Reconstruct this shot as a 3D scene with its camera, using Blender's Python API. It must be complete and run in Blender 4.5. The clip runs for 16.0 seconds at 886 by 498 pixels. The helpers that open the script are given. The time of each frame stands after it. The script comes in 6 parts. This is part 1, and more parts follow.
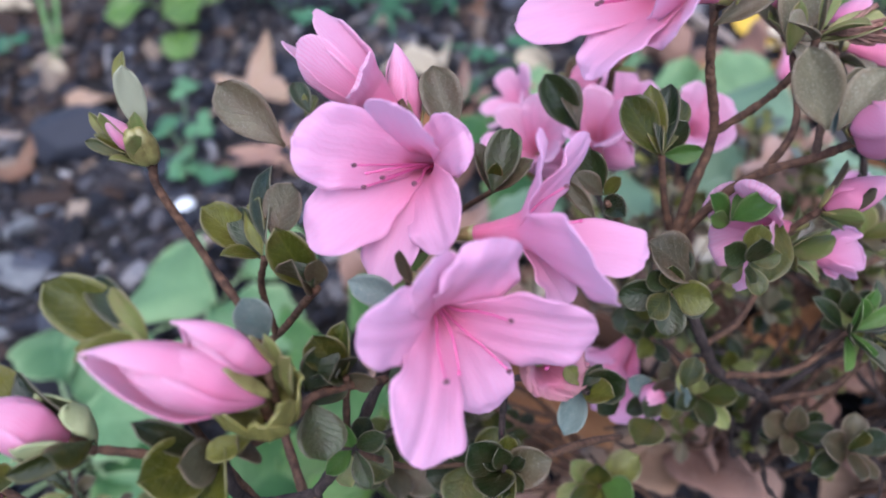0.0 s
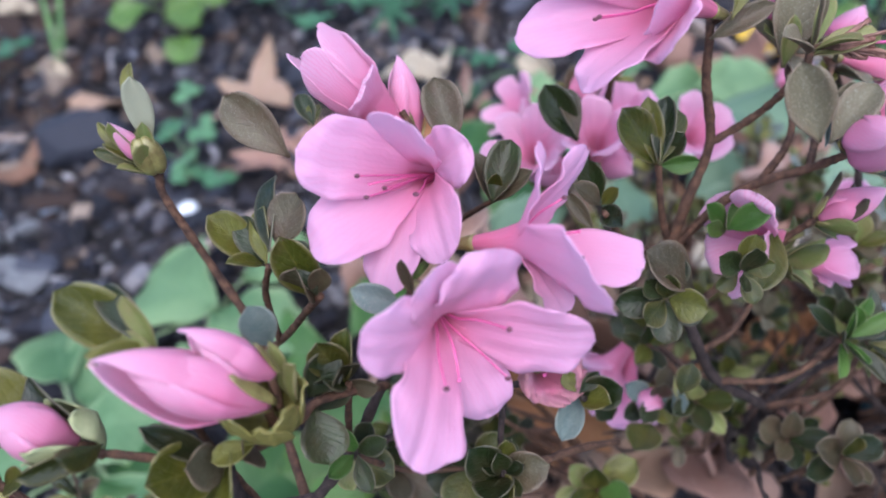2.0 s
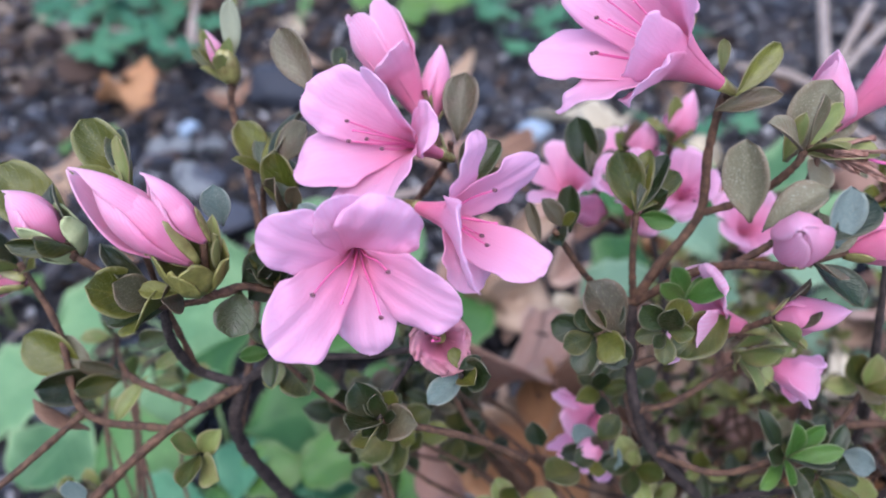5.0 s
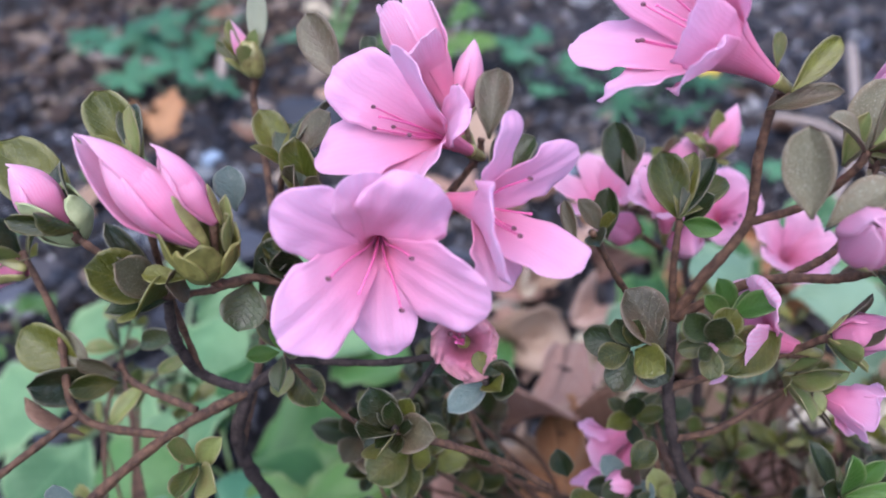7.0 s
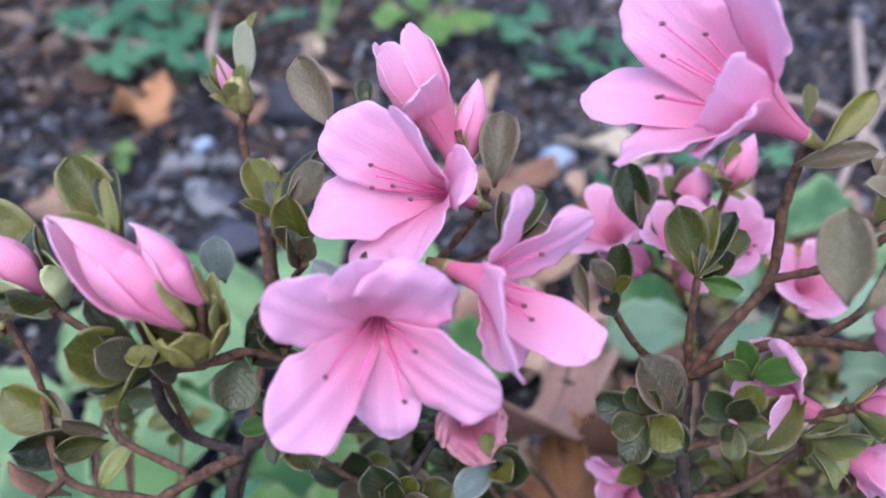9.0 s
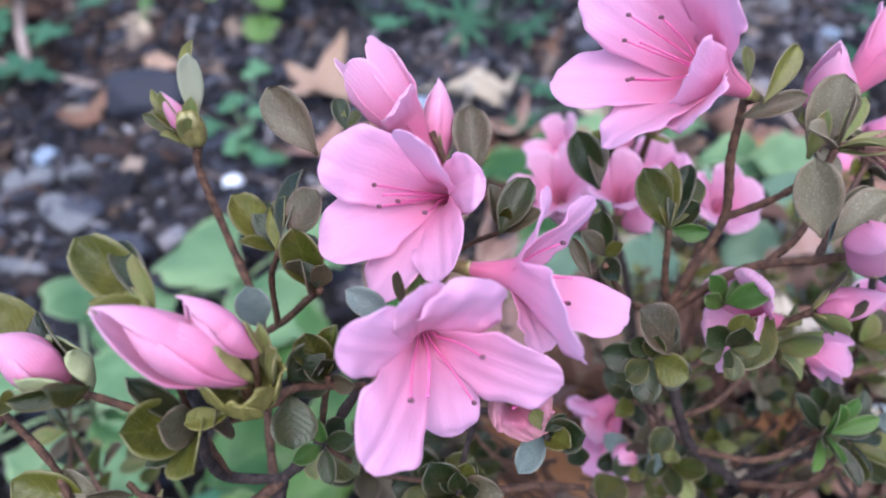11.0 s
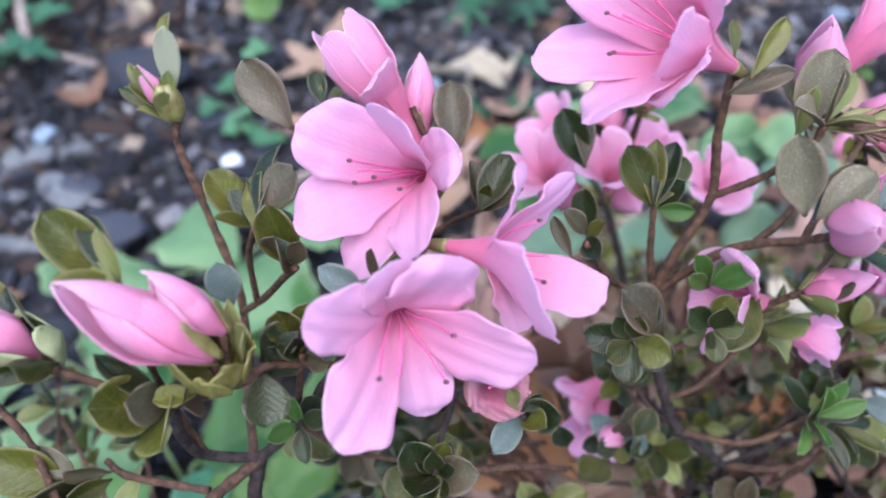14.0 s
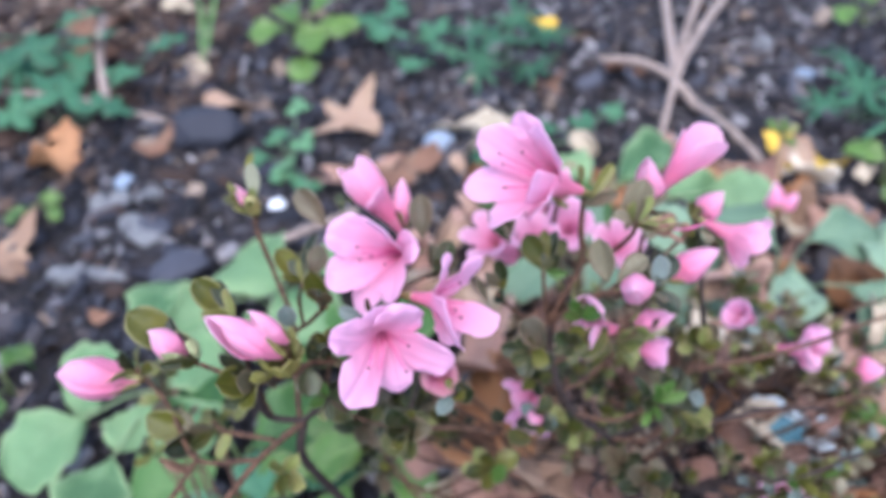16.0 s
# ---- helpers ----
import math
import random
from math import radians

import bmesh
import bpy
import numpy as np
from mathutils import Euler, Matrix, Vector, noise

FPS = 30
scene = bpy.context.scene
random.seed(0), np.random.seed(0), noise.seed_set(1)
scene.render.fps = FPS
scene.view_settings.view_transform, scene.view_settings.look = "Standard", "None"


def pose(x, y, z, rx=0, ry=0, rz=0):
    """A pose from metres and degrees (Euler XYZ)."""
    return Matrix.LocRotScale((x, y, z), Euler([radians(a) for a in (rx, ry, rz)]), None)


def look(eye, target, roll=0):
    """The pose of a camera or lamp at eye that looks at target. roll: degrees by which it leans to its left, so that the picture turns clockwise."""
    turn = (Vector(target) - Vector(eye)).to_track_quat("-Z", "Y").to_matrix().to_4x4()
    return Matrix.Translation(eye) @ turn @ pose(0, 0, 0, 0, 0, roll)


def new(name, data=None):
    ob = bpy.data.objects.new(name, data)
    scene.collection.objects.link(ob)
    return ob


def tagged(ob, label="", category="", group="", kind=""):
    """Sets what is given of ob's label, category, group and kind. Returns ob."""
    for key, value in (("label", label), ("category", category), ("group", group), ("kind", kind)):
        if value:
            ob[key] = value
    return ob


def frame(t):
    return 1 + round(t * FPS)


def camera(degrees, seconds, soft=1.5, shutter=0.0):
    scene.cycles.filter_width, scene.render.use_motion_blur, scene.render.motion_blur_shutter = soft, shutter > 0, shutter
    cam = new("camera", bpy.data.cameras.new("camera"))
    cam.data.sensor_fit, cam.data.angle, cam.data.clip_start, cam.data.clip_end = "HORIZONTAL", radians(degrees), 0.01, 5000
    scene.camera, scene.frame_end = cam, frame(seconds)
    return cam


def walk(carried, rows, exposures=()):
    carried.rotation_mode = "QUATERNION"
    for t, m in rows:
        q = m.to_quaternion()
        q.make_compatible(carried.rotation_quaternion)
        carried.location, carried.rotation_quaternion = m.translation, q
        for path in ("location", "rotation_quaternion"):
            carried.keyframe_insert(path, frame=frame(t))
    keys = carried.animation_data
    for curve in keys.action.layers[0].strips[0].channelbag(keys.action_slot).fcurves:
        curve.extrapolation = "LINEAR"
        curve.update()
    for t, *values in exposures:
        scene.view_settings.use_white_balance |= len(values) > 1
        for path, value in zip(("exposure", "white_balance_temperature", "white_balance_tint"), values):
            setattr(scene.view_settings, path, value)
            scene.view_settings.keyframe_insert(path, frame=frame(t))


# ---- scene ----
cam = camera(62.2, 16.0, soft=2.0)
cam.data.dof.use_dof = True
cam.data.dof.focus_distance = 0.172
cam.data.dof.aperture_fstop = 9.5
# seconds, eye, yaw to the left, pitch up, roll
PATH = [
    (0, -0.0182, -0.1341, 0.4169, 7.28, -46.48, -11.32),
    (0.5, -0.0190, -0.1332, 0.4180, 7.21, -46.37, -11.34),
    (1, -0.0183, -0.1330, 0.4191, 6.83, -46.17, -11.22),
    (1.5, -0.0183, -0.1347, 0.4172, 7.27, -46.53, -11.22),
    (2, -0.0177, -0.1354, 0.4204, 7.33, -46.29, -11.18),
    (2.5, -0.0152, -0.1376, 0.4225, 9.49, -47.12, -9.02),
    (3, -0.0006, -0.1392, 0.4332, 15.00, -46.24, -6.22),
    (3.5, 0.0286, -0.1383, 0.4425, 17.18, -45.92, -2.33),
    (4, 0.0412, -0.1395, 0.4406, 20.10, -46.88, -3.50),
    (4.5, 0.0350, -0.1460, 0.4296, 21.07, -45.88, -3.51),
    (5, 0.0404, -0.1511, 0.4163, 25.32, -41.36, -3.04),
    (5.2, 0.0409, -0.1532, 0.4105, 26.54, -40.87, -3.32),
    (7.3, 0.0346, -0.1489, 0.3977, 26.86, -37.14, -1.64),
    (7.5, 0.0322, -0.1451, 0.3995, 26.95, -38.09, -1.70),
    (8, 0.0280, -0.1340, 0.4032, 26.76, -38.11, -1.97),
    (8.5, 0.0263, -0.1311, 0.4008, 26.58, -39.41, -1.70),
    (8.7, 0.0279, -0.1299, 0.4036, 26.84, -39.62, -1.86),
    (10.8, -0.0114, -0.1396, 0.4240, 12.78, -44.36, -3.10),
    (11, -0.0087, -0.1388, 0.4257, 11.27, -44.81, -2.89),
    (11.5, -0.0071, -0.1362, 0.4225, 11.49, -46.23, -2.58),
    (12, -0.0042, -0.1356, 0.4181, 11.97, -46.29, -2.96),
    (12.5, -0.0044, -0.1304, 0.4193, 11.52, -46.09, -2.57),
    (13, -0.0017, -0.1327, 0.4250, 11.58, -45.84, -2.58),
    (13.5, -0.0024, -0.1358, 0.4262, 11.97, -45.93, -2.95),
    (14, -0.0023, -0.1365, 0.4226, 12.11, -46.14, -3.14),
    (14.5, -0.0014, -0.1415, 0.4340, 12.08, -45.80, -2.65),
    (15, 0.0061, -0.1541, 0.4576, 12.67, -45.51, -3.14),
    (15.5, 0.0158, -0.1751, 0.4904, 13.69, -44.59, -3.86),
    (16, 0.0406, -0.2075, 0.5184, 15.75, -44.39, -5.40),
]


def carried_pose(x, y, z, yaw, pitch, roll):
    return pose(x, y, z) @ pose(0, 0, 0, 0, 0, yaw) @ pose(0, 0, 0, 90 + pitch, 0, 0) @ pose(0, 0, 0, 0, 0, roll)


walk(cam, [(t, carried_pose(*row)) for t, *row in PATH], exposures=[(0.0, 1.35, 5640, 11), (2.5, 1.34, 5640, 11), (3.5, 1.31, 5600, 11), (4.0, 1.69, 5540, 8), (4.5, 1.69, 5540, 8), (5.0, 1.51, 5600, 9), (8.5, 1.50, 5600, 13), (12.5, 1.51, 5600, 12), (14.5, 1.62, 5540, 8), (15.5, 1.61, 5620, 9), (16.0, 1.70, 5700, 11)])

# ---- world and light ----
world = bpy.data.worlds.new("sky")
scene.world = world
world.use_nodes = True
wn = world.node_tree
sky = wn.nodes.new("ShaderNodeTexSky")
sky.sky_type, sky.sun_disc = "NISHITA", False
sky.sun_elevation, sky.sun_rotation = radians(67), radians(169)
sky.air_density, sky.dust_density = 1.0, 3.0
wn.nodes["Background"].inputs["Strength"].default_value = 0.15
wn.links.new(sky.outputs[0], wn.nodes["Background"].inputs["Color"])
sun = new("sun", bpy.data.lights.new("sun", "SUN"))
sun.data.energy, sun.data.angle, sun.data.color = 1.25, radians(90), (1.0, 0.965, 0.92)
sun.matrix_world = look((0.25, -1.25, 3.0), (0, 0, 0))


# ---- materials ----
def material(name, build, rough=0.5, spec=0.5):
    m = bpy.data.materials.new(name)
    m.use_nodes = True
    nt = m.node_tree
    b = nt.nodes["Principled BSDF"]
    b.inputs["Roughness"].default_value = rough
    b.inputs["Specular IOR Level"].default_value = spec
    build(nt, b)
    return m


def node(nt, kind, **inputs):
    n = nt.nodes.new(kind)
    for key, value in inputs.items():
        n.inputs[key.replace("_", " ")].default_value = value
    return n


def noise_of(nt, scale, detail=4, where=None, rough=0.6):
    n = node(nt, "ShaderNodeTexNoise", Scale=scale, Detail=detail, Roughness=rough)
    if where is not None:
        nt.links.new(where, n.inputs["Vector"])
    return n.outputs["Fac"]


def ramp(nt, fac, *stops):
    r = nt.nodes.new("ShaderNodeValToRGB")
    while len(r.color_ramp.elements) < len(stops):
        r.color_ramp.elements.new(0.5)
    for e, (at, col) in zip(r.color_ramp.elements, stops):
        e.position, e.color = at, (*col, 1)
    nt.links.new(fac, r.inputs["Fac"])
    return r.outputs["Color"]


def blend(nt, fac, a, b, how="MIX"):
    m = nt.nodes.new("ShaderNodeMix")
    m.data_type, m.blend_type = "RGBA", how
    for sock, value in ((m.inputs[0], fac), (m.inputs[6], a), (m.inputs[7], b)):
        if isinstance(value, (int, float)):
            sock.default_value = value
        elif isinstance(value, tuple):
            sock.default_value = (*value, 1)
        else:
            nt.links.new(value, sock)
    return m.outputs[2]


def maths(nt, how, a, b=0.0, c=0.0):
    m = nt.nodes.new("ShaderNodeMath")
    m.operation = how
    for sock, value in zip(m.inputs, (a, b, c)):
        if isinstance(value, (int, float)):
            sock.default_value = value
        else:
            nt.links.new(value, sock)
    return m.outputs[0]


def bump(nt, b, height, strength=0.4, distance=0.001):
    n = node(nt, "ShaderNodeBump", Strength=strength, Distance=distance)
    nt.links.new(height, n.inputs["Height"])
    nt.links.new(n.outputs[0], b.inputs["Normal"])


def place_of(nt, which="Object"):
    return nt.nodes.new("ShaderNodeTexCoord").outputs[which]


def uv_of(nt):
    s = nt.nodes.new("ShaderNodeSeparateXYZ")
    nt.links.new(place_of(nt, "UV"), s.inputs[0])
    return s.outputs[0], s.outputs[1]


def thin(nt, b, colour, amount):
    """Lets light through a petal or a leaf."""
    t = nt.nodes.new("ShaderNodeBsdfTranslucent")
    if isinstance(colour, tuple):
        t.inputs["Color"].default_value = (*colour, 1)
    else:
        nt.links.new(colour, t.inputs["Color"])
    mix = nt.nodes.new("ShaderNodeMixShader")
    mix.inputs[0].default_value = amount
    nt.links.new(b.outputs[0], mix.inputs[1])
    nt.links.new(t.outputs[0], mix.inputs[2])
    nt.links.new(mix.outputs[0], nt.nodes["Material Output"].inputs["Surface"])


def petal_build(deep, mid, pale, lilac, veins=0.13):
    def build(nt, b):
        u, v = uv_of(nt)
        col = ramp(nt, u, (0.16, deep), (0.41, mid), (0.72, pale), (1.0, tuple(0.45 * p + 0.55 * q for p, q in zip(pale, lilac))))
        side = maths(nt, "ABSOLUTE", maths(nt, "SUBTRACT", v, 0.5))
        edge = maths(nt, "MULTIPLY", maths(nt, "MULTIPLY", side, 2.0), u)
        col = blend(nt, maths(nt, "MULTIPLY", maths(nt, "POWER", edge, 2.0), 0.55), col, lilac)
        obj = place_of(nt)
        col = blend(nt, maths(nt, "MULTIPLY", noise_of(nt, 130, 4, obj), 0.55), col, lilac)
        # fine veins that fan from the throat
        fan = maths(nt, "DIVIDE", maths(nt, "SUBTRACT", v, 0.5), maths(nt, "ADD", maths(nt, "MULTIPLY", u, 0.7), 0.3))
        wob = maths(nt, "ADD", maths(nt, "MULTIPLY", fan, 34.0), maths(nt, "MULTIPLY", noise_of(nt, 190, 3, obj), 9.0))
        line = maths(nt, "POWER", maths(nt, "ABSOLUTE", maths(nt, "SINE", wob)), 8.0)
        col = blend(nt, maths(nt, "MULTIPLY", line, veins), col, mid)
        nt.links.new(col, b.inputs["Base Color"])
        bump(nt, b, maths(nt, "ADD", maths(nt, "MULTIPLY", noise_of(nt, 110, 3, obj), 3.0), maths(nt, "ADD", maths(nt, "MULTIPLY", line, 0.5), noise_of(nt, 500, 3, obj))), 0.30, 0.0005)
        b.inputs["Sheen Weight"].default_value = 0.15
        # light crosses both skins of a petal, so each one tints it by half
        half = nt.nodes.new("ShaderNodeGamma")
        nt.links.new(col, half.inputs["Color"])
        half.inputs["Gamma"].default_value = 0.5
        thin(nt, b, half.outputs[0], 0.55)
    return build


PETAL = material("petal_pink", petal_build((0.68, 0.095, 0.22), (0.73, 0.215, 0.385), (0.725, 0.335, 0.500), (0.70, 0.45, 0.625)), 0.55, 0.25)
PETAL_DEEP = material("petal_rose", petal_build((0.62, 0.085, 0.21), (0.69, 0.175, 0.345), (0.745, 0.35, 0.51), (0.76, 0.54, 0.66), 0.45), 0.5, 0.3)
PETAL_WORN = material("petal_withered", petal_build((0.40, 0.08, 0.16), (0.58, 0.18, 0.30), (0.64, 0.30, 0.40), (0.36, 0.19, 0.15), 0.4), 0.7, 0.2)


def plain_build(dark, light, scale, relief=0.3, distance=0.0006, detail=5):
    def build(nt, b):
        obj = place_of(nt)
        n = noise_of(nt, scale, detail, obj)
        big = noise_of(nt, scale * 0.17, 2, obj)
        col = ramp(nt, n, (0.3, dark), (0.7, light))
        col = blend(nt, maths(nt, "MULTIPLY", big, 0.5), col, dark)
        nt.links.new(col, b.inputs["Base Color"])
        bump(nt, b, noise_of(nt, scale * 2.5, 4, obj), relief, distance)
    return build


FILAMENT = material("filament_pink", plain_build((0.46, 0.06, 0.19), (0.62, 0.13, 0.32), 300, 0.1), 0.4)
ANTHER = material("anther_maroon", plain_build((0.05, 0.012, 0.02), (0.16, 0.05, 0.08), 900, 0.5), 0.6)
BARK = material("bark_brown", plain_build((0.012, 0.009, 0.009), (0.082, 0.056, 0.049), 380, 1.0, 0.0014), 0.85, 0.2)
TWIG = material("twig_reddish", plain_build((0.032, 0.016, 0.011), (0.165, 0.085, 0.050), 420, 1.0, 0.0009), 0.7, 0.25)
CALYX = material("calyx_green_brown", plain_build((0.10, 0.075, 0.025), (0.32, 0.29, 0.10), 260, 0.5, 0.0003), 0.38)
BRACT = material("bract_yellow_olive", plain_build((0.085, 0.075, 0.016), (0.25, 0.22, 0.062), 330, 0.6, 0.0004), 0.42)
SCALE_GREEN = material("bract_pale_green", plain_build((0.20, 0.22, 0.10), (0.36, 0.37, 0.20), 260, 0.4, 0.0003), 0.5)
SCALE = material("bud_scale_pale", plain_build((0.17, 0.17, 0.105), (0.36, 0.36, 0.26), 260, 0.4, 0.0003), 0.55)


def leaf_build(cols, back, veins=0.5, speck=0.25, light=0.22, gloss=0.0):
    """cols: dark, mid and light tones of the blade; back: its tint near the edge."""
    def build(nt, b):
        u, v = uv_of(nt)
        info = nt.nodes.new("ShaderNodeObjectInfo")
        isle = nt.nodes.new("ShaderNodeNewGeometry")
        pick = maths(nt, "FRACT", maths(nt, "ADD", info.outputs["Random"], isle.outputs["Random Per Island"]))
        spot = nt.nodes.new("ShaderNodeCombineXYZ")
        for sock, value in zip(spot.inputs, (u, maths(nt, "MULTIPLY", v, 0.6), maths(nt, "MULTIPLY", pick, 37.0))):
            nt.links.new(value, sock)
        at = spot.outputs[0]
        tone = ramp(nt, pick, (0.0, cols[0]), (0.5, cols[1]), (1.0, cols[2]))
        blot = noise_of(nt, 3.2, 5, at, 0.65)
        col = blend(nt, maths(nt, "MULTIPLY", maths(nt, "SUBTRACT", blot, 0.28), 1.5), tone, cols[0])
        patch = ramp(nt, noise_of(nt, 1.6, 2, at), (0.45, (0, 0, 0)), (0.7, (1, 1, 1)))
        col = blend(nt, maths(nt, "MULTIPLY", patch, 0.55), col, back)
        side = maths(nt, "ABSOLUTE", maths(nt, "SUBTRACT", v, 0.5))
        rim = maths(nt, "POWER", maths(nt, "MULTIPLY", side, 2.0), 7.0)
        col = blend(nt, maths(nt, "MULTIPLY", rim, 0.75), col, back)
        fringe = maths(nt, "POWER", maths(nt, "MULTIPLY", side, 2.0), 18.0)
        col = blend(nt, maths(nt, "MULTIPLY", fringe, 0.22), col, (0.34, 0.31, 0.22))
        # midrib and side veins
        rib = maths(nt, "LESS_THAN", side, 0.02)
        slant = maths(nt, "SUBTRACT", maths(nt, "MULTIPLY", u, 22.0), maths(nt, "MULTIPLY", side, 18.0))
        slant = maths(nt, "ADD", slant, maths(nt, "MULTIPLY", blot, 5.0))
        vein = maths(nt, "POWER", maths(nt, "ABSOLUTE", maths(nt, "COSINE", slant)), 16.0)
        lines = maths(nt, "MAXIMUM", rib, maths(nt, "MULTIPLY", vein, 0.55))
        col = blend(nt, maths(nt, "MULTIPLY", lines, 0.32 * veins), col, cols[2])
        dots = ramp(nt, noise_of(nt, 42, 3, at), (0.56, (0, 0, 0)), (0.72, (1, 1, 1)))
        col = blend(nt, maths(nt, "MULTIPLY", dots, speck), col, (0.42, 0.40, 0.32))
        nt.links.new(col, b.inputs["Base Color"])
        bump(nt, b, maths(nt, "SUBTRACT", noise_of(nt, 9, 4, at), maths(nt, "MULTIPLY", lines, 0.35)), 0.6, 0.0006)
        thin(nt, b, col, light)
    return build


LEAF = material("leaf_olive", leaf_build(((0.014, 0.019, 0.002), (0.048, 0.057, 0.006), (0.175, 0.168, 0.026)), (0.095, 0.072, 0.013), 0.5, 0.08, 0.16), 0.34, 0.40)
LEAF_BRONZE = material("leaf_bronze", leaf_build(((0.038, 0.030, 0.014), (0.074, 0.060, 0.030), (0.13, 0.108, 0.062)), (0.10, 0.055, 0.034), 0.6, 0.18), 0.42, 0.4)
LEAF_DARK = material("leaf_dark", leaf_build(((0.006, 0.011, 0.003), (0.014, 0.023, 0.005), (0.034, 0.047, 0.012)), (0.040, 0.031, 0.012), 0.35, 0.08, 0.10), 0.30, 0.34)
LEAF_YOUNG = material("leaf_young", leaf_build(((0.105, 0.135, 0.032), (0.18, 0.205, 0.055), (0.28, 0.28, 0.095)), (0.25, 0.19, 0.08), 0.3, 0.15, 0.3), 0.45, 0.4)
LEAF_GOLD = material("leaf_yellow_olive", leaf_build(((0.042, 0.046, 0.004), (0.088, 0.088, 0.009), (0.18, 0.168, 0.028)), (0.15, 0.135, 0.022), 0.5, 0.12, 0.2), 0.38, 0.4)
LEAF_FRESH = material("leaf_fresh", leaf_build(((0.036, 0.085, 0.014), (0.065, 0.140, 0.022), (0.12, 0.21, 0.040)), (0.10, 0.15, 0.035), 0.3, 0.05, 0.3), 0.4, 0.4)
LEAF_SILVER = material("leaf_silvery", leaf_build(((0.085, 0.075, 0.040), (0.145, 0.125, 0.075), (0.22, 0.195, 0.13)), (0.17, 0.11, 0.07), 0.5, 0.55), 0.45, 0.32)
LEAF_BLUE = material("leaf_blue_grey", leaf_build(((0.075, 0.105, 0.095), (0.125, 0.16, 0.145), (0.21, 0.25, 0.235)), (0.17, 0.19, 0.17), 0.2, 0.5), 0.6, 0.3)
GROUND_LEAF = material("ground_leaf_pale_green", leaf_build(((0.050, 0.115, 0.045), (0.125, 0.228, 0.102), (0.24, 0.36, 0.18)), (0.24, 0.36, 0.17), 0.35, 0.04, 0.3), 0.55, 0.3)
GROUND_DEEP = material("ground_leaf_deep_green", leaf_build(((0.018, 0.070, 0.034), (0.042, 0.135, 0.066), (0.085, 0.205, 0.105)), (0.060, 0.16, 0.080), 0.3, 0.03, 0.25), 0.55, 0.3)
GROUND_MID = material("ground_leaf_green", leaf_build(((0.020, 0.066, 0.015), (0.052, 0.125, 0.032), (0.13, 0.25, 0.07)), (0.10, 0.19, 0.05), 0.35, 0.04, 0.28), 0.5, 0.3)
GROUND_DULL = material("ground_leaf_grey_green", leaf_build(((0.075, 0.130, 0.080), (0.14, 0.22, 0.135), (0.24, 0.33, 0.22)), (0.20, 0.29, 0.18), 0.35, 0.06, 0.28), 0.55, 0.3)
GROUND_CLOVER = material("clover_green", leaf_build(((0.045, 0.125, 0.060), (0.085, 0.20, 0.095), (0.15, 0.29, 0.14)), (0.11, 0.23, 0.11), 0.2, 0.03, 0.28), 0.55, 0.3)
DEAD = material("dead_leaf_tan", leaf_build(((0.19, 0.115, 0.075), (0.32, 0.215, 0.155), (0.47, 0.35, 0.27)), (0.26, 0.155, 0.10), 0.5, 0.1, 0.15), 0.75, 0.2)
DEAD_ORANGE = material("dead_leaf_orange", leaf_build(((0.22, 0.095, 0.042), (0.36, 0.18, 0.085), (0.50, 0.30, 0.17)), (0.22, 0.09, 0.04), 0.5, 0.1, 0.15), 0.7, 0.2)
DEAD_BROWN = material("dead_leaf_brown", leaf_build(((0.10, 0.05, 0.032), (0.17, 0.09, 0.058), (0.26, 0.15, 0.10)), (0.12, 0.06, 0.04), 0.5, 0.1, 0.12), 0.75, 0.2)
DEAD_MAUVE = material("dead_leaf_mauve", leaf_build(((0.20, 0.105, 0.080), (0.32, 0.195, 0.155), (0.45, 0.315, 0.26)), (0.26, 0.13, 0.09), 0.5, 0.1, 0.15), 0.75, 0.2)
DEAD_PALE = material("dead_leaf_pale", leaf_build(((0.34, 0.28, 0.20), (0.45, 0.38, 0.29), (0.56, 0.48, 0.38)), (0.36, 0.28, 0.2), 0.4, 0.1, 0.12), 0.75, 0.2)
DEAD_YELLOW = material("dead_leaf_yellow", leaf_build(((0.50, 0.30, 0.03), (0.62, 0.42, 0.06), (0.70, 0.5, 0.12)), (0.4, 0.24, 0.04), 0.4, 0.1, 0.2), 0.65, 0.2)


def soil_build(nt, b):
    obj = place_of(nt)
    n = noise_of(nt, 70, 8, obj, 0.7)
    col = ramp(nt, n, (0.3, (0.006, 0.005, 0.006)), (0.55, (0.018, 0.016, 0.017)), (0.75, (0.08, 0.068, 0.066)))
    col = blend(nt, maths(nt, "MULTIPLY", noise_of(nt, 6, 3, obj), 0.6), col, (0.022, 0.019, 0.020))
    nt.links.new(col, b.inputs["Base Color"])
    bump(nt, b, noise_of(nt, 130, 8, obj, 0.75), 1.0, 0.006)


SOIL = material("soil_dark", soil_build, 0.9, 0.2)


def chip_build(stops):
    def build(nt, b):
        obj = place_of(nt)
        isle = nt.nodes.new("ShaderNodeNewGeometry")
        info = nt.nodes.new("ShaderNodeObjectInfo")
        pick = maths(nt, "FRACT", maths(nt, "ADD", info.outputs["Random"], isle.outputs["Random Per Island"]))
        col = ramp(nt, pick, *stops)
        col = blend(nt, maths(nt, "MULTIPLY", noise_of(nt, 180, 6, obj), 0.6), col, (0.016, 0.014, 0.015))
        nt.links.new(col, b.inputs["Base Color"])
        bump(nt, b, noise_of(nt, 260, 6, obj), 0.6, 0.0015)
    return build


